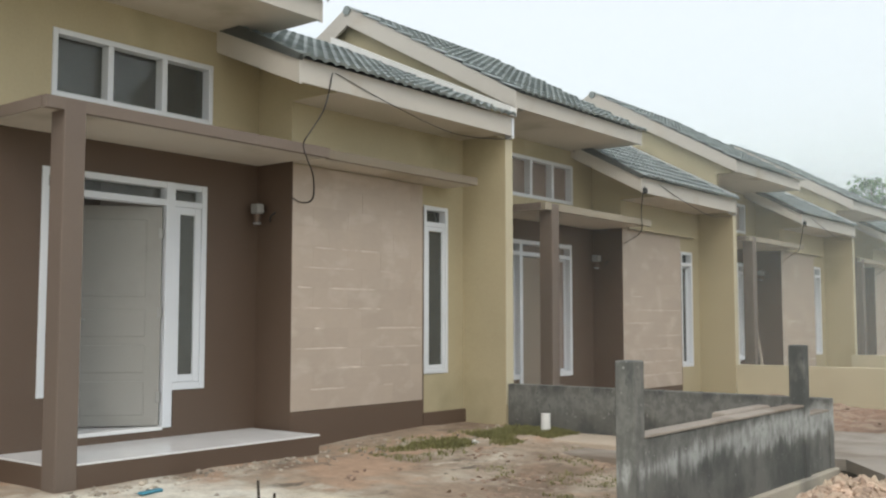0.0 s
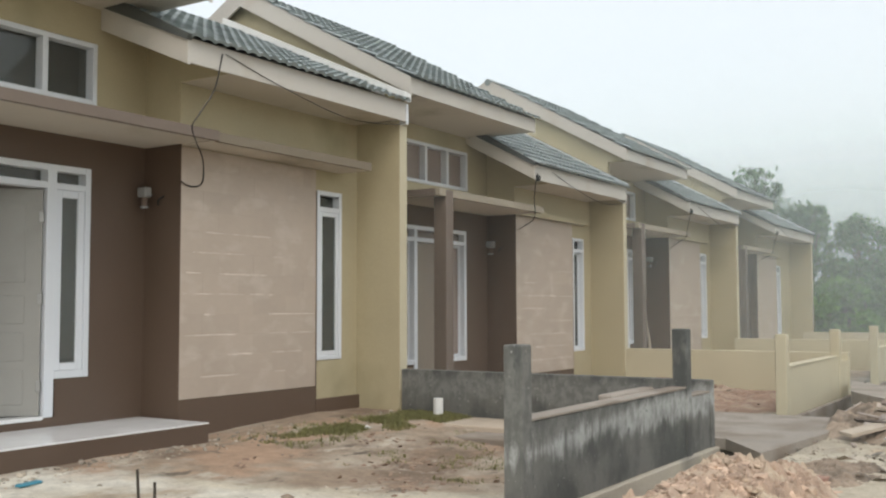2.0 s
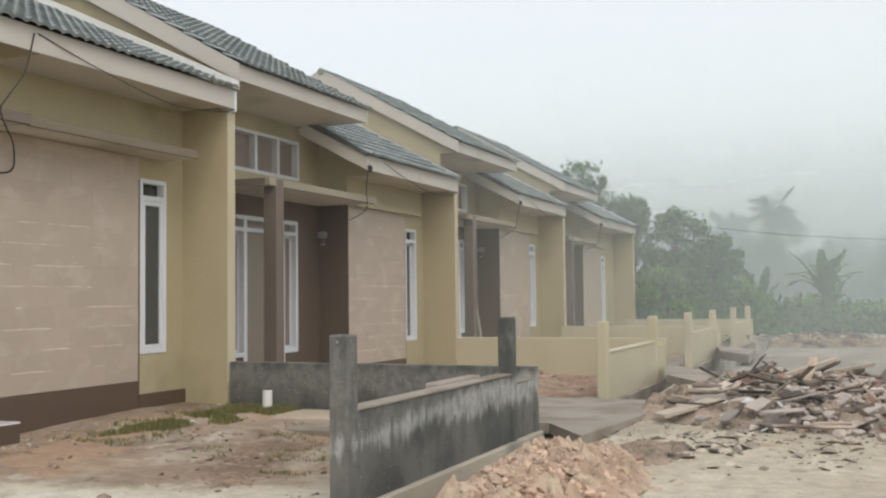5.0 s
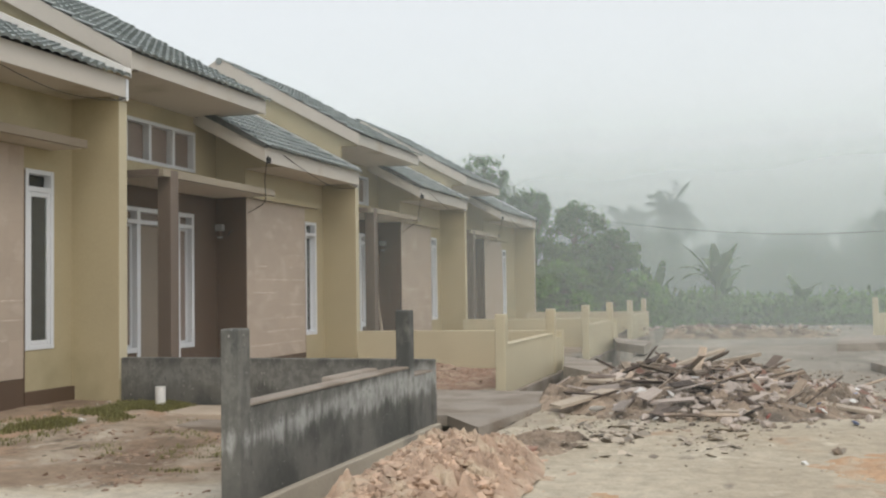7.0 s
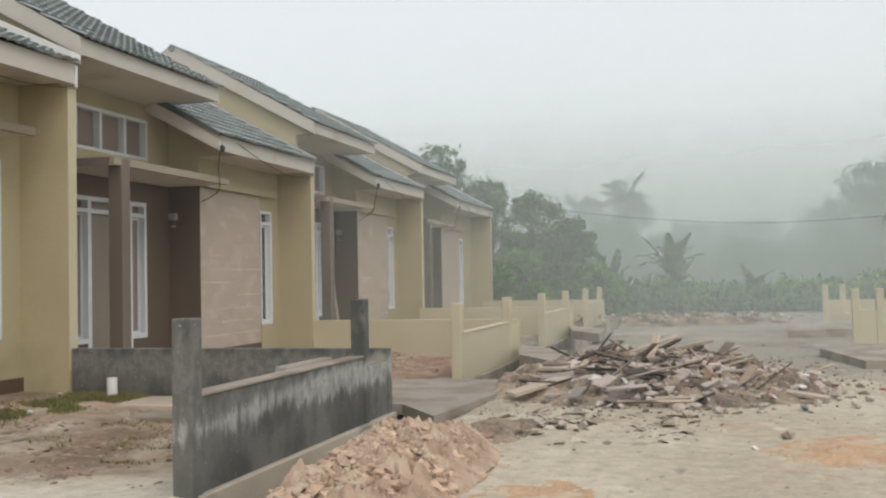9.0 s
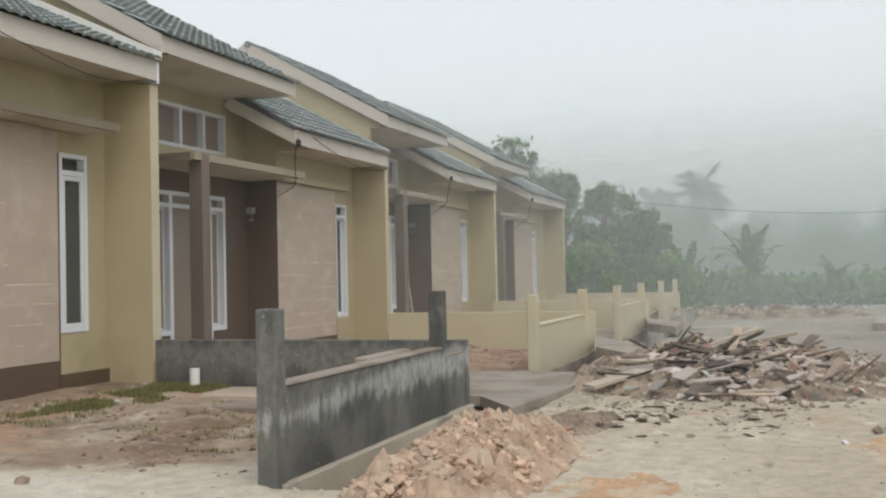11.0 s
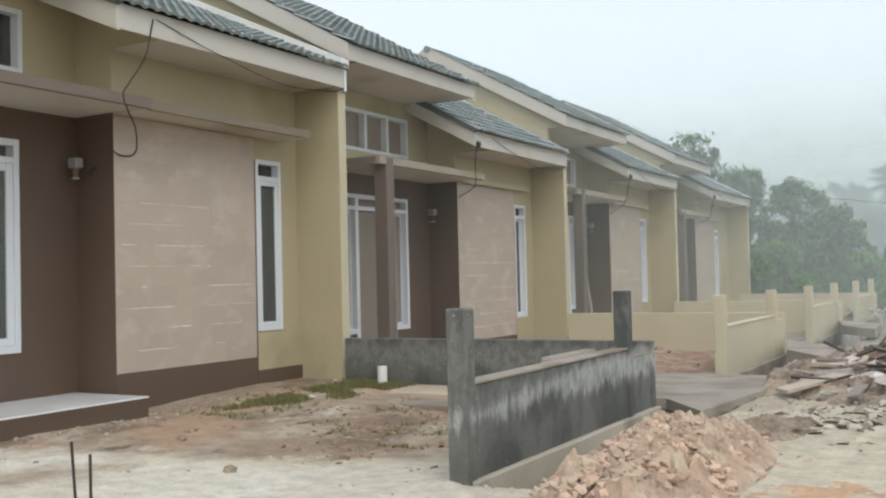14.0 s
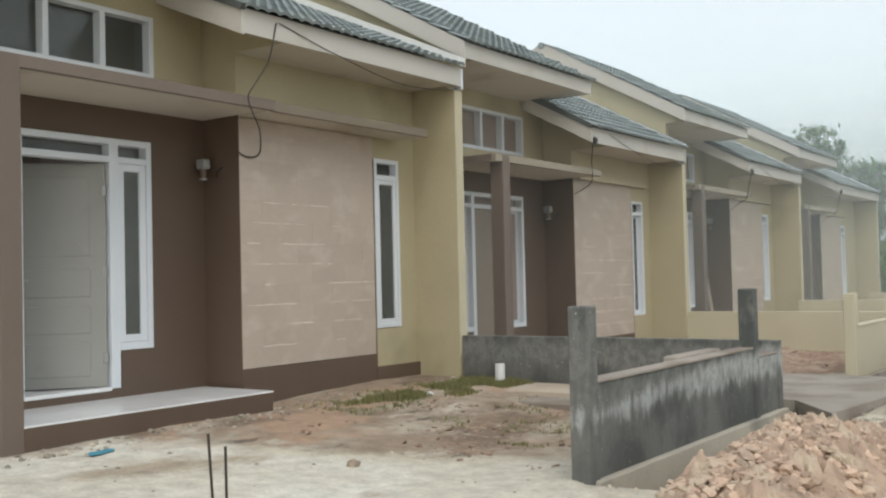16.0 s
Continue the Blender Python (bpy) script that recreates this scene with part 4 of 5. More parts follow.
PATCHES = ((-0.58, 6.81), (1.54, 8.72), (0.11, 7.44))
heap("clay_heap", "heap of lumpy orange clay beside the ditch", -1.60, 7.1, 0.62, 2.05, 0.38, CLAY, 3, 0.12, 240)
heap("rubble_heap", "low heap of demolition rubble and earth", -0.25, 13.2, 2.3, 2.2, 0.36, RUBBLE, 5, 0.14, 150)
heap("rubble_heap", "brown earth heap mixed with scraps", 0.95, 12.3, 0.95, 0.9, 0.26, RUBBLE, 18, 0.12, 80)
heap("rubble_heap", "far low heap of earth and rubble at the road end", -0.6, 28.5, 3.4, 1.0, 0.30, RUBBLE, 8, 0.14, 60)
heap("rubble_heap", "low heap of earth beside the opposite plots", 4.2, 16.6, 1.4, 2.4, 0.22, RUBBLE, 12, 0.12, 60)
heap("red_earth_heap", "reddish raw earth in the yard of a house", -4.9, 15.1, 2.2, 2.9, 0.12, RED_EARTH, 9, 0.07, 90)

heap("brown_earth_heap", "trampled brown earth beside the clay heap", -1.40, 9.3, 0.5, 1.1, 0.07, RUBBLE, 14, 0.06, 90)
heap("clay_patch", "patch of red orange clay on the road", PATCHES[0][0], PATCHES[0][1], 0.55, 0.65, 0.05, RED_CLAY, 15, 0.03, 60)
heap("clay_patch", "patch of red orange clay on the road", PATCHES[1][0], PATCHES[1][1], 0.75, 1.0, 0.06, RED_CLAY, 16, 0.03, 60)
heap("damp_patch", "dark damp patch on the road", PATCHES[2][0], PATCHES[2][1], 0.28, 0.7, 0.025, RUBBLE, 17, 0.015, 50)


def lump(rng, size):
    """A rough many-sided clod."""
    bm = bmesh.new()
    bmesh.ops.create_icosphere(bm, subdivisions=1, radius=size)
    for v in bm.verts:
        v.co = Vector((v.co.x * 1.25, v.co.y, v.co.z * 0.75)) * rng.uniform(0.5, 1.35)
    return bm


def scatter(name, label, mat, places, seed, sizes, flat=1.0, power=2.5):
    """Many clods or stones, joined into one mesh."""
    rng = random.Random(seed)
    shapes = []
    for _ in range(8):
        bm = lump(rng, 1.0)
        bm.verts.ensure_lookup_table()
        shapes.append(([Vector((v.co.x, v.co.y, v.co.z * flat)) for v in bm.verts], [[v.index for v in f.verts] for f in bm.faces]))
        bm.free()
    verts, faces = [], []
    for x, y, z in places:
        vs, fs = rng.choice(shapes)
        s = sizes[0] + (sizes[1] - sizes[0]) * rng.random() ** power
        m = Euler((rng.uniform(-0.5, 0.5), rng.uniform(-0.5, 0.5), rng.uniform(0, 6.3))).to_matrix()
        base = len(verts)
        verts += [Vector((x, y, z + s * 0.25)) + s * (m @ v) for v in vs]
        faces += [[base + i for i in f] for f in fs]
    me = bpy.data.meshes.new(name)
    me.from_pydata(verts, [], faces)
    me.materials.append(mat)
    return tagged(new(name, me), label, "stones", kind="stuff")


def mound(x, y, cx, cy, rx, ry, height):
    d = math.hypot((x - cx) / rx, (y - cy) / ry)
    return height * max(1 - d, 0) ** 0.75


rng = random.Random(21)
spots = []
for _ in range(5240):
    u, v = rng.gauss(0, 0.5), rng.gauss(0, 0.46)
    x, y = -1.60 + 0.66 * u, 7.1 + 2.1 * v
    spots.append((x, y, ground_z(x, y) - 0.04 + mound(x, y, -1.60, 7.1, 0.62, 2.05, 0.40)))
scatter("clay_clods", "loose orange clay clods on the heap", CLAY, spots[:5080], 22, (0.007, 0.040))
scatter("clay_lumps", "large angular lumps of orange clay on the heap", CLAY, spots[5080:], 122, (0.03, 0.065), 0.8, 2.0)
spots = []
for _ in range(3600):
    x, y = 0.0 + rng.gauss(0, 0.78), 12.8 + rng.gauss(0, 0.9)
    spots.append((x, y, ground_z(x, y) - 0.03 + mound(x, y, -0.25, 13.2, 2.3, 2.2, 0.34)))
scatter("rubble_stones", "broken plaster and stone on the rubble heap", STONES, spots[:1500], 23, (0.012, 0.06))
scatter("rubble_crumbs", "dark crumbs of rubble on the heap", RUBBLE, spots[1500:], 24, (0.012, 0.07))
spots = []
for _ in range(2600):
    x, y = rng.uniform(-6.4, 3.5), 3.5 + 18 * rng.random() ** 1.3
    if noise.noise((x * 0.9, y * 0.9, 3)) > -0.05:
        spots.append((x, y, ground_z(x, y) - 0.006))
scatter("pebbles", "small stones strewn over bare earth", STONES, spots, 25, (0.005, 0.022))
spots = [(rng.uniform(-6.5, -6.1), rng.uniform(4.3, 10.2), 0.0) for _ in range(160)]
spots = [(x, y, ground_z(x, y)) for x, y, z in spots]
scatter("plaster_crumbs", "pale plaster crumbs at the foot of the house", STONES, spots, 26, (0.006, 0.03))
spots = [(-0.6 + rng.gauss(0, 1.8), 28.3 + rng.gauss(0, 0.5), 0.12 + rng.uniform(0, 0.15)) for _ in range(260)]
scatter("far_rubble", "pale broken concrete at the road end", STONES, spots, 27, (0.02, 0.09))
spots = []
for _ in range(260):
    x, y = rng.gauss(-1.0, 0.8), rng.gauss(10.6, 0.8)
    spots.append((x, y, ground_z(x, y)))
scatter("dark_crumbs", "trampled dark debris on the road", RUBBLE, spots, 28, (0.005, 0.022))
spots = []
for _ in range(900):
    x, y = rng.gauss(-0.55, 0.62), rng.gauss(9.9, 0.55)
    if noise.noise((x * 2.1, y * 2.1, 6)) > 0.35 * rng.random() - 0.12:
        spots.append((x, y, ground_z(x, y) - 0.004))
scatter("trodden_scraps", "flat grey scraps trodden into the road", STONES, spots, 128, (0.012, 0.07), 0.12)
spots = []
while len(spots) < 900:
    x, y = rng.uniform(-5.6, -2.95), rng.uniform(6.5, 9.5)
    if noise.noise((x * 1.5, y * 1.5, 31)) > 0.5 * rng.random() - 0.05:
        spots.append((x, y, ground_z(x, y) - 0.008))
scatter("yard_clods", "brown clods of earth in the yard", RED_EARTH, spots, 131, (0.006, 0.034), 0.5)
spots = []
for _ in range(420):
    y = rng.uniform(4.6, 8.6)
    x = -6.52 + 0.16 * abs(rng.gauss(0, 1)) if y < 7.3 else -6.95 + 0.5 * abs(rng.gauss(0, 1))
    spots.append((x, y, ground_z(x, y) - 0.004))
scatter("foot_rubble", "grey crumbs of mortar along the foot of the porch", STONES, spots[::2], 133, (0.005, 0.034), 0.7)
spots = [(-4.9 + rng.gauss(0, 0.9), 15.2 + rng.gauss(0, 1.1), 0.0) for _ in range(420)]
scatter("red_clods", "clods of raw red earth in the yard", RED_EARTH, [(x, y, ground_z(x, y) + mound(x, y, -4.9, 15.1, 2.2, 2.9, 0.10)) for x, y, z in spots], 135, (0.008, 0.04), 0.6)

spots = []
for _ in range(900):
    x, y = 0.25 + rng.gauss(0, 0.75), 12.7 + rng.gauss(0, 0.8)
    spots.append((x, y, ground_z(x, y) + 0.02 + mound(x, y, -0.25, 13.2, 2.3, 2.2, 0.40)))
scatter("plaster_scraps", "pale scraps of plaster and plastic on the rubble", PLASTER, spots, 29, (0.012, 0.068))
spots = [(1.2 + rng.gauss(0, 1.2), 14.5 + rng.gauss(0, 2.0), 0.0) for _ in range(500)]
scatter("stray_rubble", "stray rubble along the road", RUBBLE, [(x, y, ground_z(x, y)) for x, y, z in spots], 30, (0.008, 0.03))


def beam(rng, length, w, t):
    bm = box(-length / 2, length / 2, -w / 2, w / 2, -t / 2, t / 2)
    for v in bm.verts:
        v.co += Vector((rng.uniform(-0.04, 0.04), rng.uniform(-0.008, 0.008), rng.uniform(-0.006, 0.006)))
    return bm


rng = random.Random(11)
for i in range(150):
    x, y = max(-0.10 + rng.gauss(0, 0.72), -1.15 + rng.gauss(0, 0.12)), 12.9 + rng.gauss(0, 0.7)
    ob = part("timber_offcut", beam(rng, rng.choice((0.25, 0.35, 0.45, 0.6, 0.9)) * rng.uniform(0.8, 1.2), rng.uniform(0.025, 0.10), rng.uniform(0.012, 0.035)), rng.choice((WOOD, WOOD, WOOD, DARK_WOOD)))
    top = mound(x, y, -0.25, 13.2, 2.3, 2.2, 0.34)
    ob.matrix_basis = pose(x, y, ground_z(x, y) + top + rng.uniform(-0.02, 0.13), rng.uniform(-30, 30), rng.gauss(-6, 18), rng.gauss(15, 55))
    tagged(ob, "weathered timber offcut lying on the rubble", "timber", "timber offcuts")
for i in range(40):
    x, y = 0.45 + rng.gauss(0, 0.6), 12.8 + rng.gauss(0, 0.6)
    ob = part("brick", box(-0.10, 0.10, -0.05, 0.05, -0.03, 0.03, 0.006), BRICK)
    top = mound(x, y, -0.25, 13.2, 2.3, 2.2, 0.34)
    ob.matrix_basis = pose(x, y, ground_z(x, y) + top + rng.uniform(0.0, 0.06), rng.uniform(-50, 50), rng.uniform(-40, 40), rng.uniform(0, 180))
    tagged(ob, "broken red brick on the rubble heap", "brick", "broken bricks")

SCRAPS = ((PLASTER, "pale broken board on the rubble heap", 48), (DARK_WOOD, "dark wet board on the rubble heap", 22))
for mat, words, count in SCRAPS:
    for i in range(count):
        x, y = -0.35 + rng.gauss(0, 0.62), 12.5 + rng.gauss(0, 0.75)
        ob = part("board_scrap", beam(rng, rng.uniform(0.15, 0.5), rng.uniform(0.04, 0.14), 0.014), mat)
        ob.matrix_basis = pose(x, y, ground_z(x, y) + mound(x, y, -0.25, 13.2, 2.3, 2.2, 0.34) + rng.uniform(0.02, 0.14), rng.uniform(-35, 25), rng.gauss(-8, 16), rng.gauss(20, 50))
        tagged(ob, words, "board", "board scraps")
for color, count, x0 in (((0.62, 0.62, 0.60), 26, 0.4), ((0.30, 0.07, 0.05), 5, 1.0), ((0.16, 0.20, 0.36), 6, 0.9)):
    mat = material("plastic_litter", color, 0.5, 0.1)
    for i in range(count):
        x, y = x0 + rng.gauss(0, 0.7), 12.2 + rng.gauss(0, 0.7)
        ob = part("litter", lump(rng, rng.uniform(0.025, 0.06)), mat)
        ob.matrix_basis = pose(x, y, ground_z(x, y) + mound(x, y, -0.25, 13.2, 2.3, 2.2, 0.34) + rng.uniform(0.02, 0.10), rng.uniform(-60, 60), 0, rng.uniform(0, 180)) @ Matrix.Diagonal((1.3, 1.0, 0.4, 1))
        tagged(ob, "crumpled scrap of plastic litter on the rubble", "litter", "litter")

PLANKS = ((-1.25, 11.75, 0.16, 1.1, 0.16, -8, 52), (0.20, 11.15, 0.07, 0.55, 0.06, 2, 24), (-0.30, 13.2, 0.44, 0.9, 0.07, -16, 28), (0.15, 13.4, 0.44, 0.8, 0.06, -10, 12), (-0.75, 12.3, 0.26, 1.4, 0.2, 2, 4), (0.95, 11.9, 0.12, 1.5, 0.12, 7, -14))
for x, y, z, length, w, lean, turn in PLANKS:
    ob = part("plank", beam(rng, length, w, 0.035), PALE_WOOD)
    ob.matrix_basis = pose(x, y, z, 6, lean, turn)
    tagged(ob, "long pale plank on the rubble heap", "plank", "planks")

# ---- yard clutter ----
for x, y, top, lean in ((-3.0, 3.50, 0.68, 4), (-3.0, 3.555, 0.61, 0.5)):
    ob = part("steel_bar", rod([(0, 0, -0.1), (0, 0, top)], 0.0065), RUST)
    ob.matrix_basis = pose(x, y, 0, 0, 0, 0) @ pose(0, 0, 0, lean, 0, 0)
    tagged(ob, "thin rusty reinforcing bar standing in the ground", "steel bar", "steel bars")
for x, y, size, mat, words in ((-5.75, 8.75, 0.04, PVC, "crumpled white plastic scrap in the grass"), (-4.35, 5.95, 0.045, RUBBLE, "lone dark stone on the pale ground"), (-1.3, 8.75, 0.075, BRICK, "broken piece of red brick beside the clay heap"), (1.12, 9.3, 0.05, RUBBLE, "dark clod of earth on the road"), (0.85, 8.75, 0.028, PVC, "white plastic scrap on the road")):
    ob = part("ground_scrap", lump(rng, size), mat)
    ob.matrix_basis = pose(x, y, ground_z(x, y) + size * 0.4, 10, 0, 40)
    tagged(ob, words, "scrap")
BLUE = material("blue_plastic", (0.05, 0.22, 0.30), 0.4, 0.1)
ob = part("plastic_scrap", box(-0.03, 0.03, -0.11, 0.11, 0.0, 0.02, 0.008), BLUE)
ob.matrix_basis = pose(-6.03, 5.04, ground_z(-6.03, 5.04) + 0.005, 0, 4, 10)
tagged(ob, "scrap of blue plastic on the earth", "scrap")
for foot, head in (((-6.62, 19.25, 0.02), (-6.86, 19.05, 2.2)), ((-6.70, 19.3, 0.02), (-6.80, 19.0, 2.4))):
    ob = part("wooden_pole", rod([foot, head], 0.018, 8), PALE_WOOD)
    tagged(ob, "thin pale wooden pole leaning in the porch", "pole", "wooden poles")
ob = part("drain_box", box(-2.628, -2.42, 8.08, 8.5, -0.50, -0.17, 0.01), DARK_WOOD)
tagged(ob, "dark drain box set against the ditch wall", "drain")


def blades(name, label, spots, seed, height, mat):
    rng = random.Random(seed)
    verts, faces = [], []
    for x, y, z in spots:
        for _ in range(5):
            a, hgt = rng.uniform(0, 6.3), height * rng.uniform(0.4, 1.2)
            px, py = x + rng.gauss(0, 0.02), y + rng.gauss(0, 0.02)
            dx, dy = math.cos(a), math.sin(a)
            b = len(verts)
            verts += [(px - dy * 0.006, py + dx * 0.006, z - 0.01), (px + dy * 0.006, py - dx * 0.006, z - 0.01), (px + dx * hgt * 0.5, py + dy * hgt * 0.5, z + hgt)]
            faces.append((b, b + 1, b + 2))
    me = bpy.data.meshes.new(name)
    me.from_pydata(verts, [], faces)
    me.materials.append(mat)
    return tagged(new(name, me), label, "grass", kind="stuff")


LEAF = leaf_material("tree_leaves", (0.095, 0.165, 0.065), 0.5)
LEAF_LIGHT = leaf_material("bright_leaves", (0.14, 0.21, 0.065))
BANANA = leaf_material("banana_leaves", (0.11, 0.185, 0.07), 0.25)
SCRUB = leaf_material("scrub_leaves", (0.135, 0.25, 0.06), 0.5)
GRASS = leaf_material("yard_grass", (0.21, 0.205, 0.085), 0.45)
rng = random.Random(31)
spots = []
while len(spots) < 2700:
    y = rng.uniform(7.6, 10.3)
    x = -6.12 + 0.35 * smooth(7.6, 9.4, y) + rng.gauss(0, 0.22)
    if -6.95 < x < -5.4 and rng.random() < 0.15 + 0.85 * smooth(7.6, 9.2, y) and noise.noise((x * 2.4, y * 2.4, 5)) > 0.5 * rng.random() - 0.2 - 0.3 * smooth(9.0, 10.0, y):
        spots.append((x, y, ground_z(x, y)))
blades("yard_grass", "short grass at the foot of the house", spots, 32, 0.046, GRASS)
spots = []
while len(spots) < 230:
    x, y = rng.uniform(-5.0, -3.4), rng.uniform(7.3, 9.4)
    if noise.noise((x * 2.2, y * 2.2, 15)) > 0.6 * rng.random():
        spots.append((x, y, ground_z(x, y)))
blades("weeds", "thin weeds on the bare yard", spots, 33, 0.035, GRASS)


# ---- trees and scrub ----
def leaves(bm, rng, centre, radius, count, size, squash=0.8):
    for _ in range(count):
        d = Vector((rng.gauss(0, 1), rng.gauss(0, 1), rng.gauss(0, 1) * squash)).normalized() * radius * rng.uniform(0.25, 1.0)
        p = Vector(centre) + d
        m = Euler((rng.uniform(0, 3.1), rng.uniform(0, 3.1), rng.uniform(0, 6.2))).to_matrix()
        s = size * rng.uniform(0.6, 1.4)
        bm.faces.new([bm.verts.new(p + m @ Vector(q)) for q in ((-s, 0, 0), (0, -s * 0.4, 0.1 * s), (s, 0, 0), (0, s * 0.4, 0.1 * s))])


def merge(into, piece):
    me = bpy.data.meshes.new("piece")
    piece.to_mesh(me)
    piece.free()
    into.from_mesh(me)
    bpy.data.meshes.remove(me)


def make_tree(x, y, height, spread, seed, low=0.25, mat=None, clumps=80, count=70, size=0.10):
    rng = random.Random(seed)
    t = thing("tree", "dense broad-leaved tree in the mist", "tree", (x, y, ground_z(x, y)), "trees behind the houses")
    line = bow([(0, 0, -0.2), (0.1, 0.05, height * 0.3), (-0.1, 0.1, height * 0.6), (0.05, 0, height * 0.92)], 5)
    part("trunk", rod(line, [0.16 - 0.009 * i for i in range(len(line))], 8), BARK, t)
    crown, limbs = bmesh.new(), bmesh.new()
    for i in range(clumps):
        a, f = rng.uniform(0, math.tau), low + (1 - low) * rng.random() ** 0.85
        k = (f - low) / (1 - low)
        r = spread * math.sqrt(max(1 - (1.7 * k - 0.75) ** 2, 0.02)) * rng.uniform(0.25, 1.0)
        c = (r * math.cos(a), r * math.sin(a), height * f)
        leaves(crown, rng, c, spread * rng.uniform(0.13, 0.30), count, size)
        if i % 3 == 0:
            merge(limbs, rod([(0, 0, height * f * 0.7), c], [0.05, 0.015], 5))
    part("limbs", limbs, BARK, t)
    part("crown", crown, mat or LEAF, t)
    return t


make_tree(-8.6, 34.3, 5.85, 1.4, 1, 0.1, clumps=64, count=55)
make_tree(-7.1, 35.2, 4.7, 1.5, 2, 0.05, clumps=80, count=60)
make_tree(-5.5, 34.9, 4.1, 1.5, 3, 0.04, clumps=66, count=60)
make_tree(-4.25, 35.5, 3.3, 1.25, 4, 0.04)
make_tree(-6.0, 33.8, 2.0, 1.6, 14, 0.0, SCRUB)
make_tree(-3.6, 34.6, 1.75, 1.2, 15, 0.0, SCRUB)
make_tree(-1.6, 51.5, 3.2, 2.0, 16, 0.0)
make_tree(2.0, 52.0, 3.0, 2.4, 17, 0.0)
make_tree(6.0, 50.5, 3.6, 2.4, 18, 0.0)
make_tree(-10.5, 40, 5.2, 2.2, 5, 0.1)
make_tree(7.2, 46, 5.8, 2.2, 6, 0.1)
make_tree(10.2, 47, 5.0, 2.4, 7, 0.1)
for i in range(14):
    r = random.Random(70 + i)
    make_tree(-12 + 2.6 * i + r.uniform(-0.8, 0.8), 62 + r.uniform(-1, 6), r.uniform(4.2, 6.4), r.uniform(1.9, 2.8), 80 + i, 0.02, clumps=40, count=50, size=0.24)


def frond(bm, base, heading, length, rise, droop, width, pinnate, rng):
    """One arching leaf: a rib with a blade, or with many narrow leaflets."""
    d, side, n = Vector((math.cos(heading), math.sin(heading), 0)), Vector((-math.sin(heading), math.cos(heading), 0)), 14
    pts = [Vector(base) + d * length * k / n * 0.9 + Vector((0, 0, rise * k / n - droop * (k / n) ** 2)) for k in range(n + 1)]
    merge(bm, rod(pts, 0.012, 4))
    for k in range(1, n):
        w = width * math.sin(math.pi * min(k / n * 0.93 + 0.05, 1)) ** 0.6
        for s in (-1, 1):
            if pinnate:
                for q in (0.0, 0.5):
                    p = pts[k].lerp(pts[k + 1], q)
                    tip = p + side * s * w + d * 0.25 * w + Vector((0, 0, -0.45 * w * rng.uniform(0.7, 1.3)))
                    bm.faces.new([bm.verts.new(v) for v in (p - d * 0.03, p + d * 0.03, tip)])
            else:
                lift = Vector((0, 0, 0.25 * w * rng.uniform(-0.5, 1.2)))
                gap = d * 0.02 * rng.random()
                bm.faces.new([bm.verts.new(v) for v in (pts[k], pts[k + 1] - gap, pts[k + 1] - gap + side * s * w * 0.92 + lift, pts[k] + side * s * w + lift)])


def make_banana(x, y, height, seed, n=9):
    rng = random.Random(seed)
    t = thing("banana_plant", "banana plant with large arching leaves", "plant", (x, y, ground_z(x, y)), "banana plants")
    stem = height * 0.55
    part("stem", rod([(0, 0, -0.1), (0.03, 0, stem * 0.5), (0, 0, stem)], [0.12, 0.10, 0.06], 8), LEAF_LIGHT, t)
    for i in range(n):
        bm = bmesh.new()
        frond(bm, (0, 0, stem * rng.uniform(0.85, 1.0)), i * math.tau / n + rng.uniform(-0.3, 0.3), height * rng.uniform(0.34, 0.58), height * rng.uniform(0.55, 1.0), height * rng.uniform(0.15, 0.6), 0.2, False, rng)
        part("leaf", bm, BANANA, t)
    return t


make_banana(-1.0, 38.0, 2.7, 1, 14)
make_banana(-0.8, 39.6, 1.9, 2, 7)
make_banana(-4.4, 34.2, 1.8, 3, 8)
make_banana(-3.2, 38.6, 1.9, 4, 7)
make_banana(1.9, 37.2, 1.4, 5, 6)


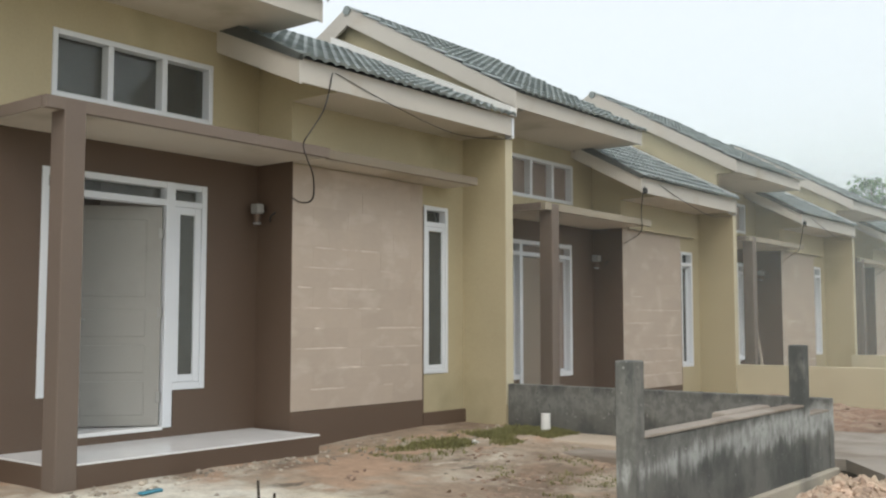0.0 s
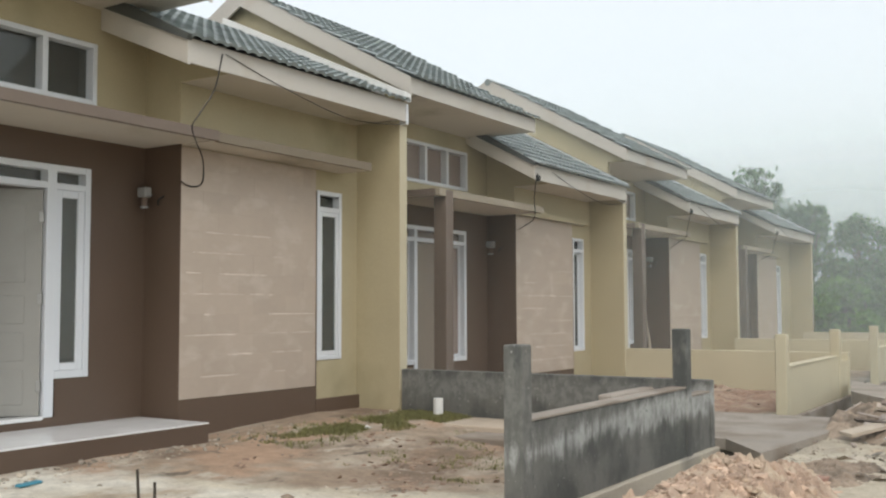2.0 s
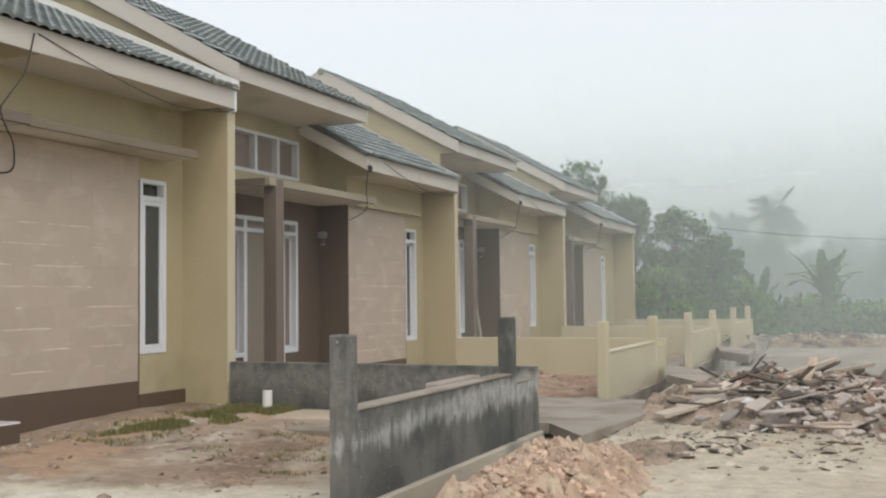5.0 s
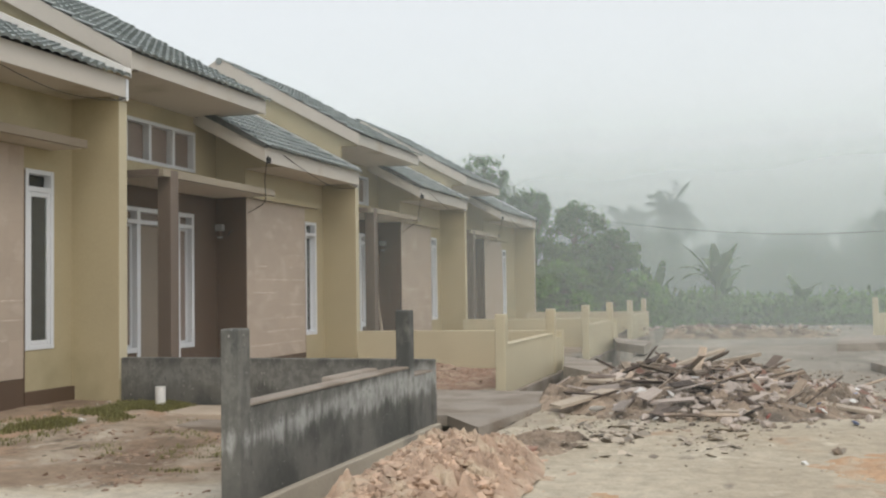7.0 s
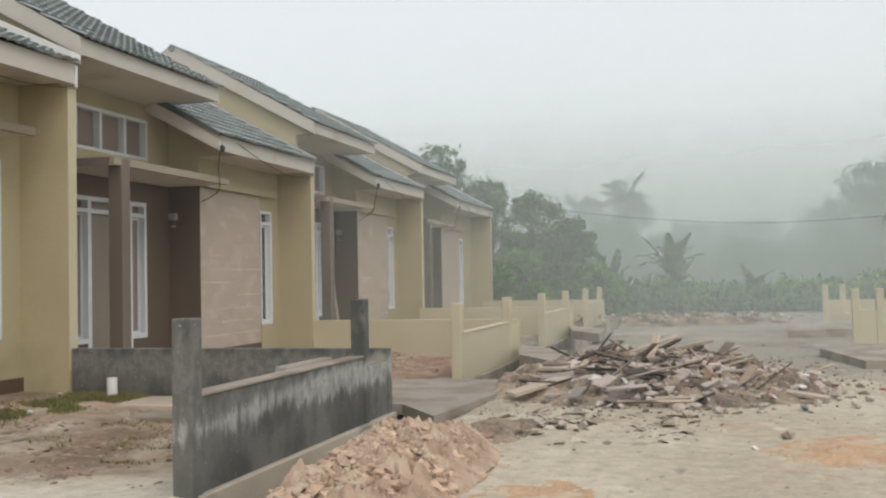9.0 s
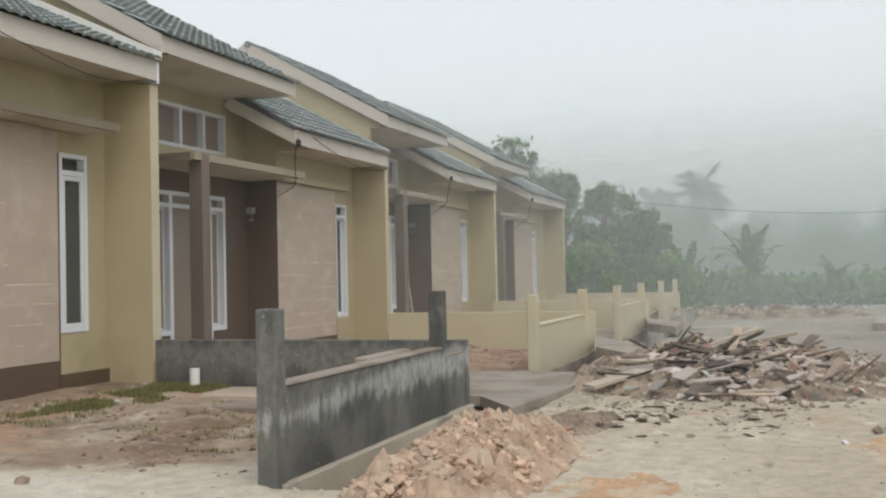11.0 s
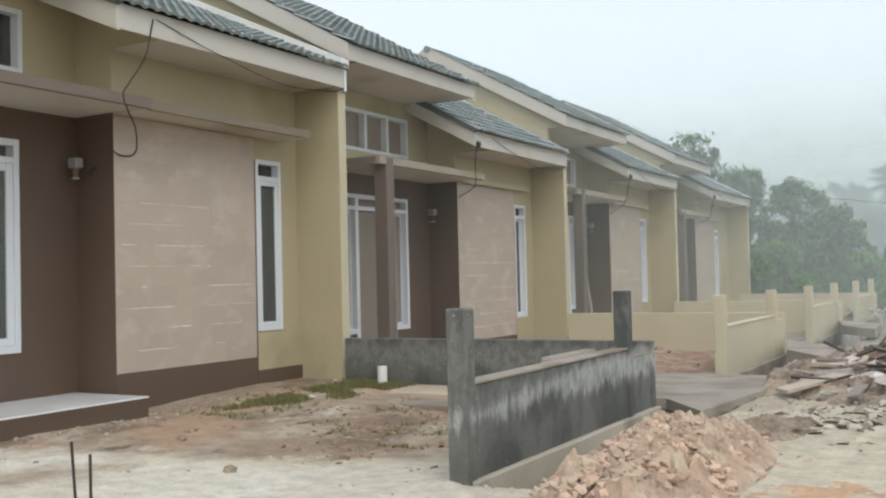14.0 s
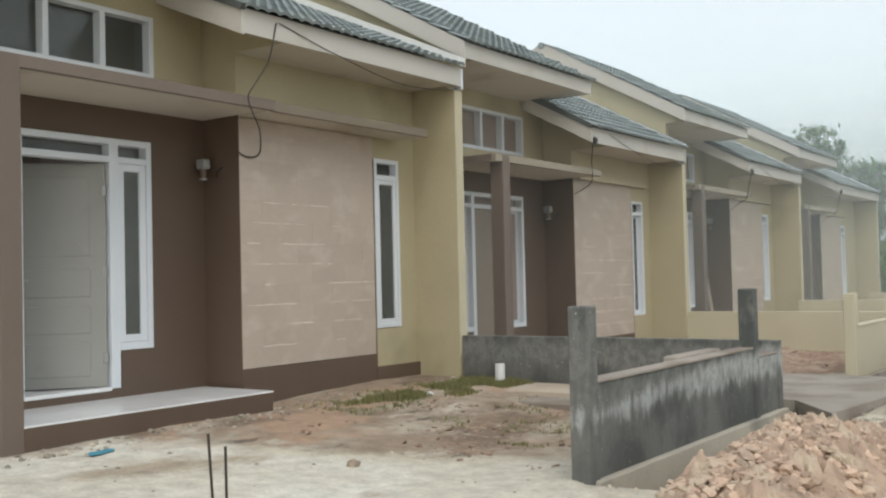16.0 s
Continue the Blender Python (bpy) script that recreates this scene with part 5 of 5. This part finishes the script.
def make_palm(x, y, height, seed):
    rng = random.Random(seed)
    t = thing("palm_tree", "tall coconut palm fading into the mist", "palm tree", (x, y, ground_z(x, y)), "palm trees")
    part("trunk", rod(bow([(0, 0, -0.2), (0.1, 0, height * 0.5), (0.05, 0, height * 0.78)], 5), 0.13, 8), BARK, t)
    for i in range(38):
        bm = bmesh.new()
        rise = rng.uniform(-0.7, 2.5)
        frond(bm, (0.05, 0, height * 0.78), i * 2.4 + rng.uniform(-0.2, 0.2), rng.uniform(1.3, 2.0) - 0.3 * max(rise, 0), rise, rng.uniform(0.5, 1.5), 0.6, True, rng)
        part("frond", bm, LEAF, t)
    return t


make_palm(-3.9, 53.5, 6.9, 1)
make_tree(-4.2, 50.0, 3.9, 2.0, 41, 0.0)

for name, count, x0, x1, y0, y1, top, mat, seed in (("scrub", 420, -9, 14, 36.8, 40.5, 1.25, SCRUB, 51), ("undergrowth", 260, -12, 16, 40.5, 43.5, 1.5, SCRUB, 52), ("far_thicket", 330, -16, 22, 47, 60, 3.0, LEAF, 53)):
    rng = random.Random(seed)
    bm = bmesh.new()
    for _ in range(count):
        x, y = rng.uniform(x0, x1), rng.uniform(y0, y1)
        f = 0.55 + 0.7 * max(noise.noise((x * 0.35, y * 0.35, seed)), -0.4)
        for q in (0.25, 0.75):
            leaves(bm, rng, (x, y, ground_z(x, y) + top * f * q), 0.38 * top + 0.1, 42, 0.10 + 0.03 * top, 0.7)
    tagged(part(name, bm, mat), "rank green scrub in the mist", "scrub", kind="stuff")

# cable strung across the end of the road
bm = rod(bow([(-14, 36.3, 4.85), (-6.6, 36.3, 4.02), (-1.5, 36.3, 3.32), (3.6, 36.3, 3.07), (12, 36.3, 3.55)], 8), 0.011)
tagged(part("overhead_cable", bm, CABLE), "thin overhead cable sagging across the road end", "cable")

# ---- mist: haze put in as flat, part-clear pale sheets ----
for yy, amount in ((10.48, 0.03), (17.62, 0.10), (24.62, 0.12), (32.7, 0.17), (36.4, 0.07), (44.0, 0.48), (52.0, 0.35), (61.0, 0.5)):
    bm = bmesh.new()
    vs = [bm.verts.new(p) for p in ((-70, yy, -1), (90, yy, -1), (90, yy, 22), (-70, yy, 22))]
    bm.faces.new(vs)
    tagged(part("haze_sheet", bm, mist_material(amount)), "flat pale sheet standing in for morning mist", "mist", kind="structure")
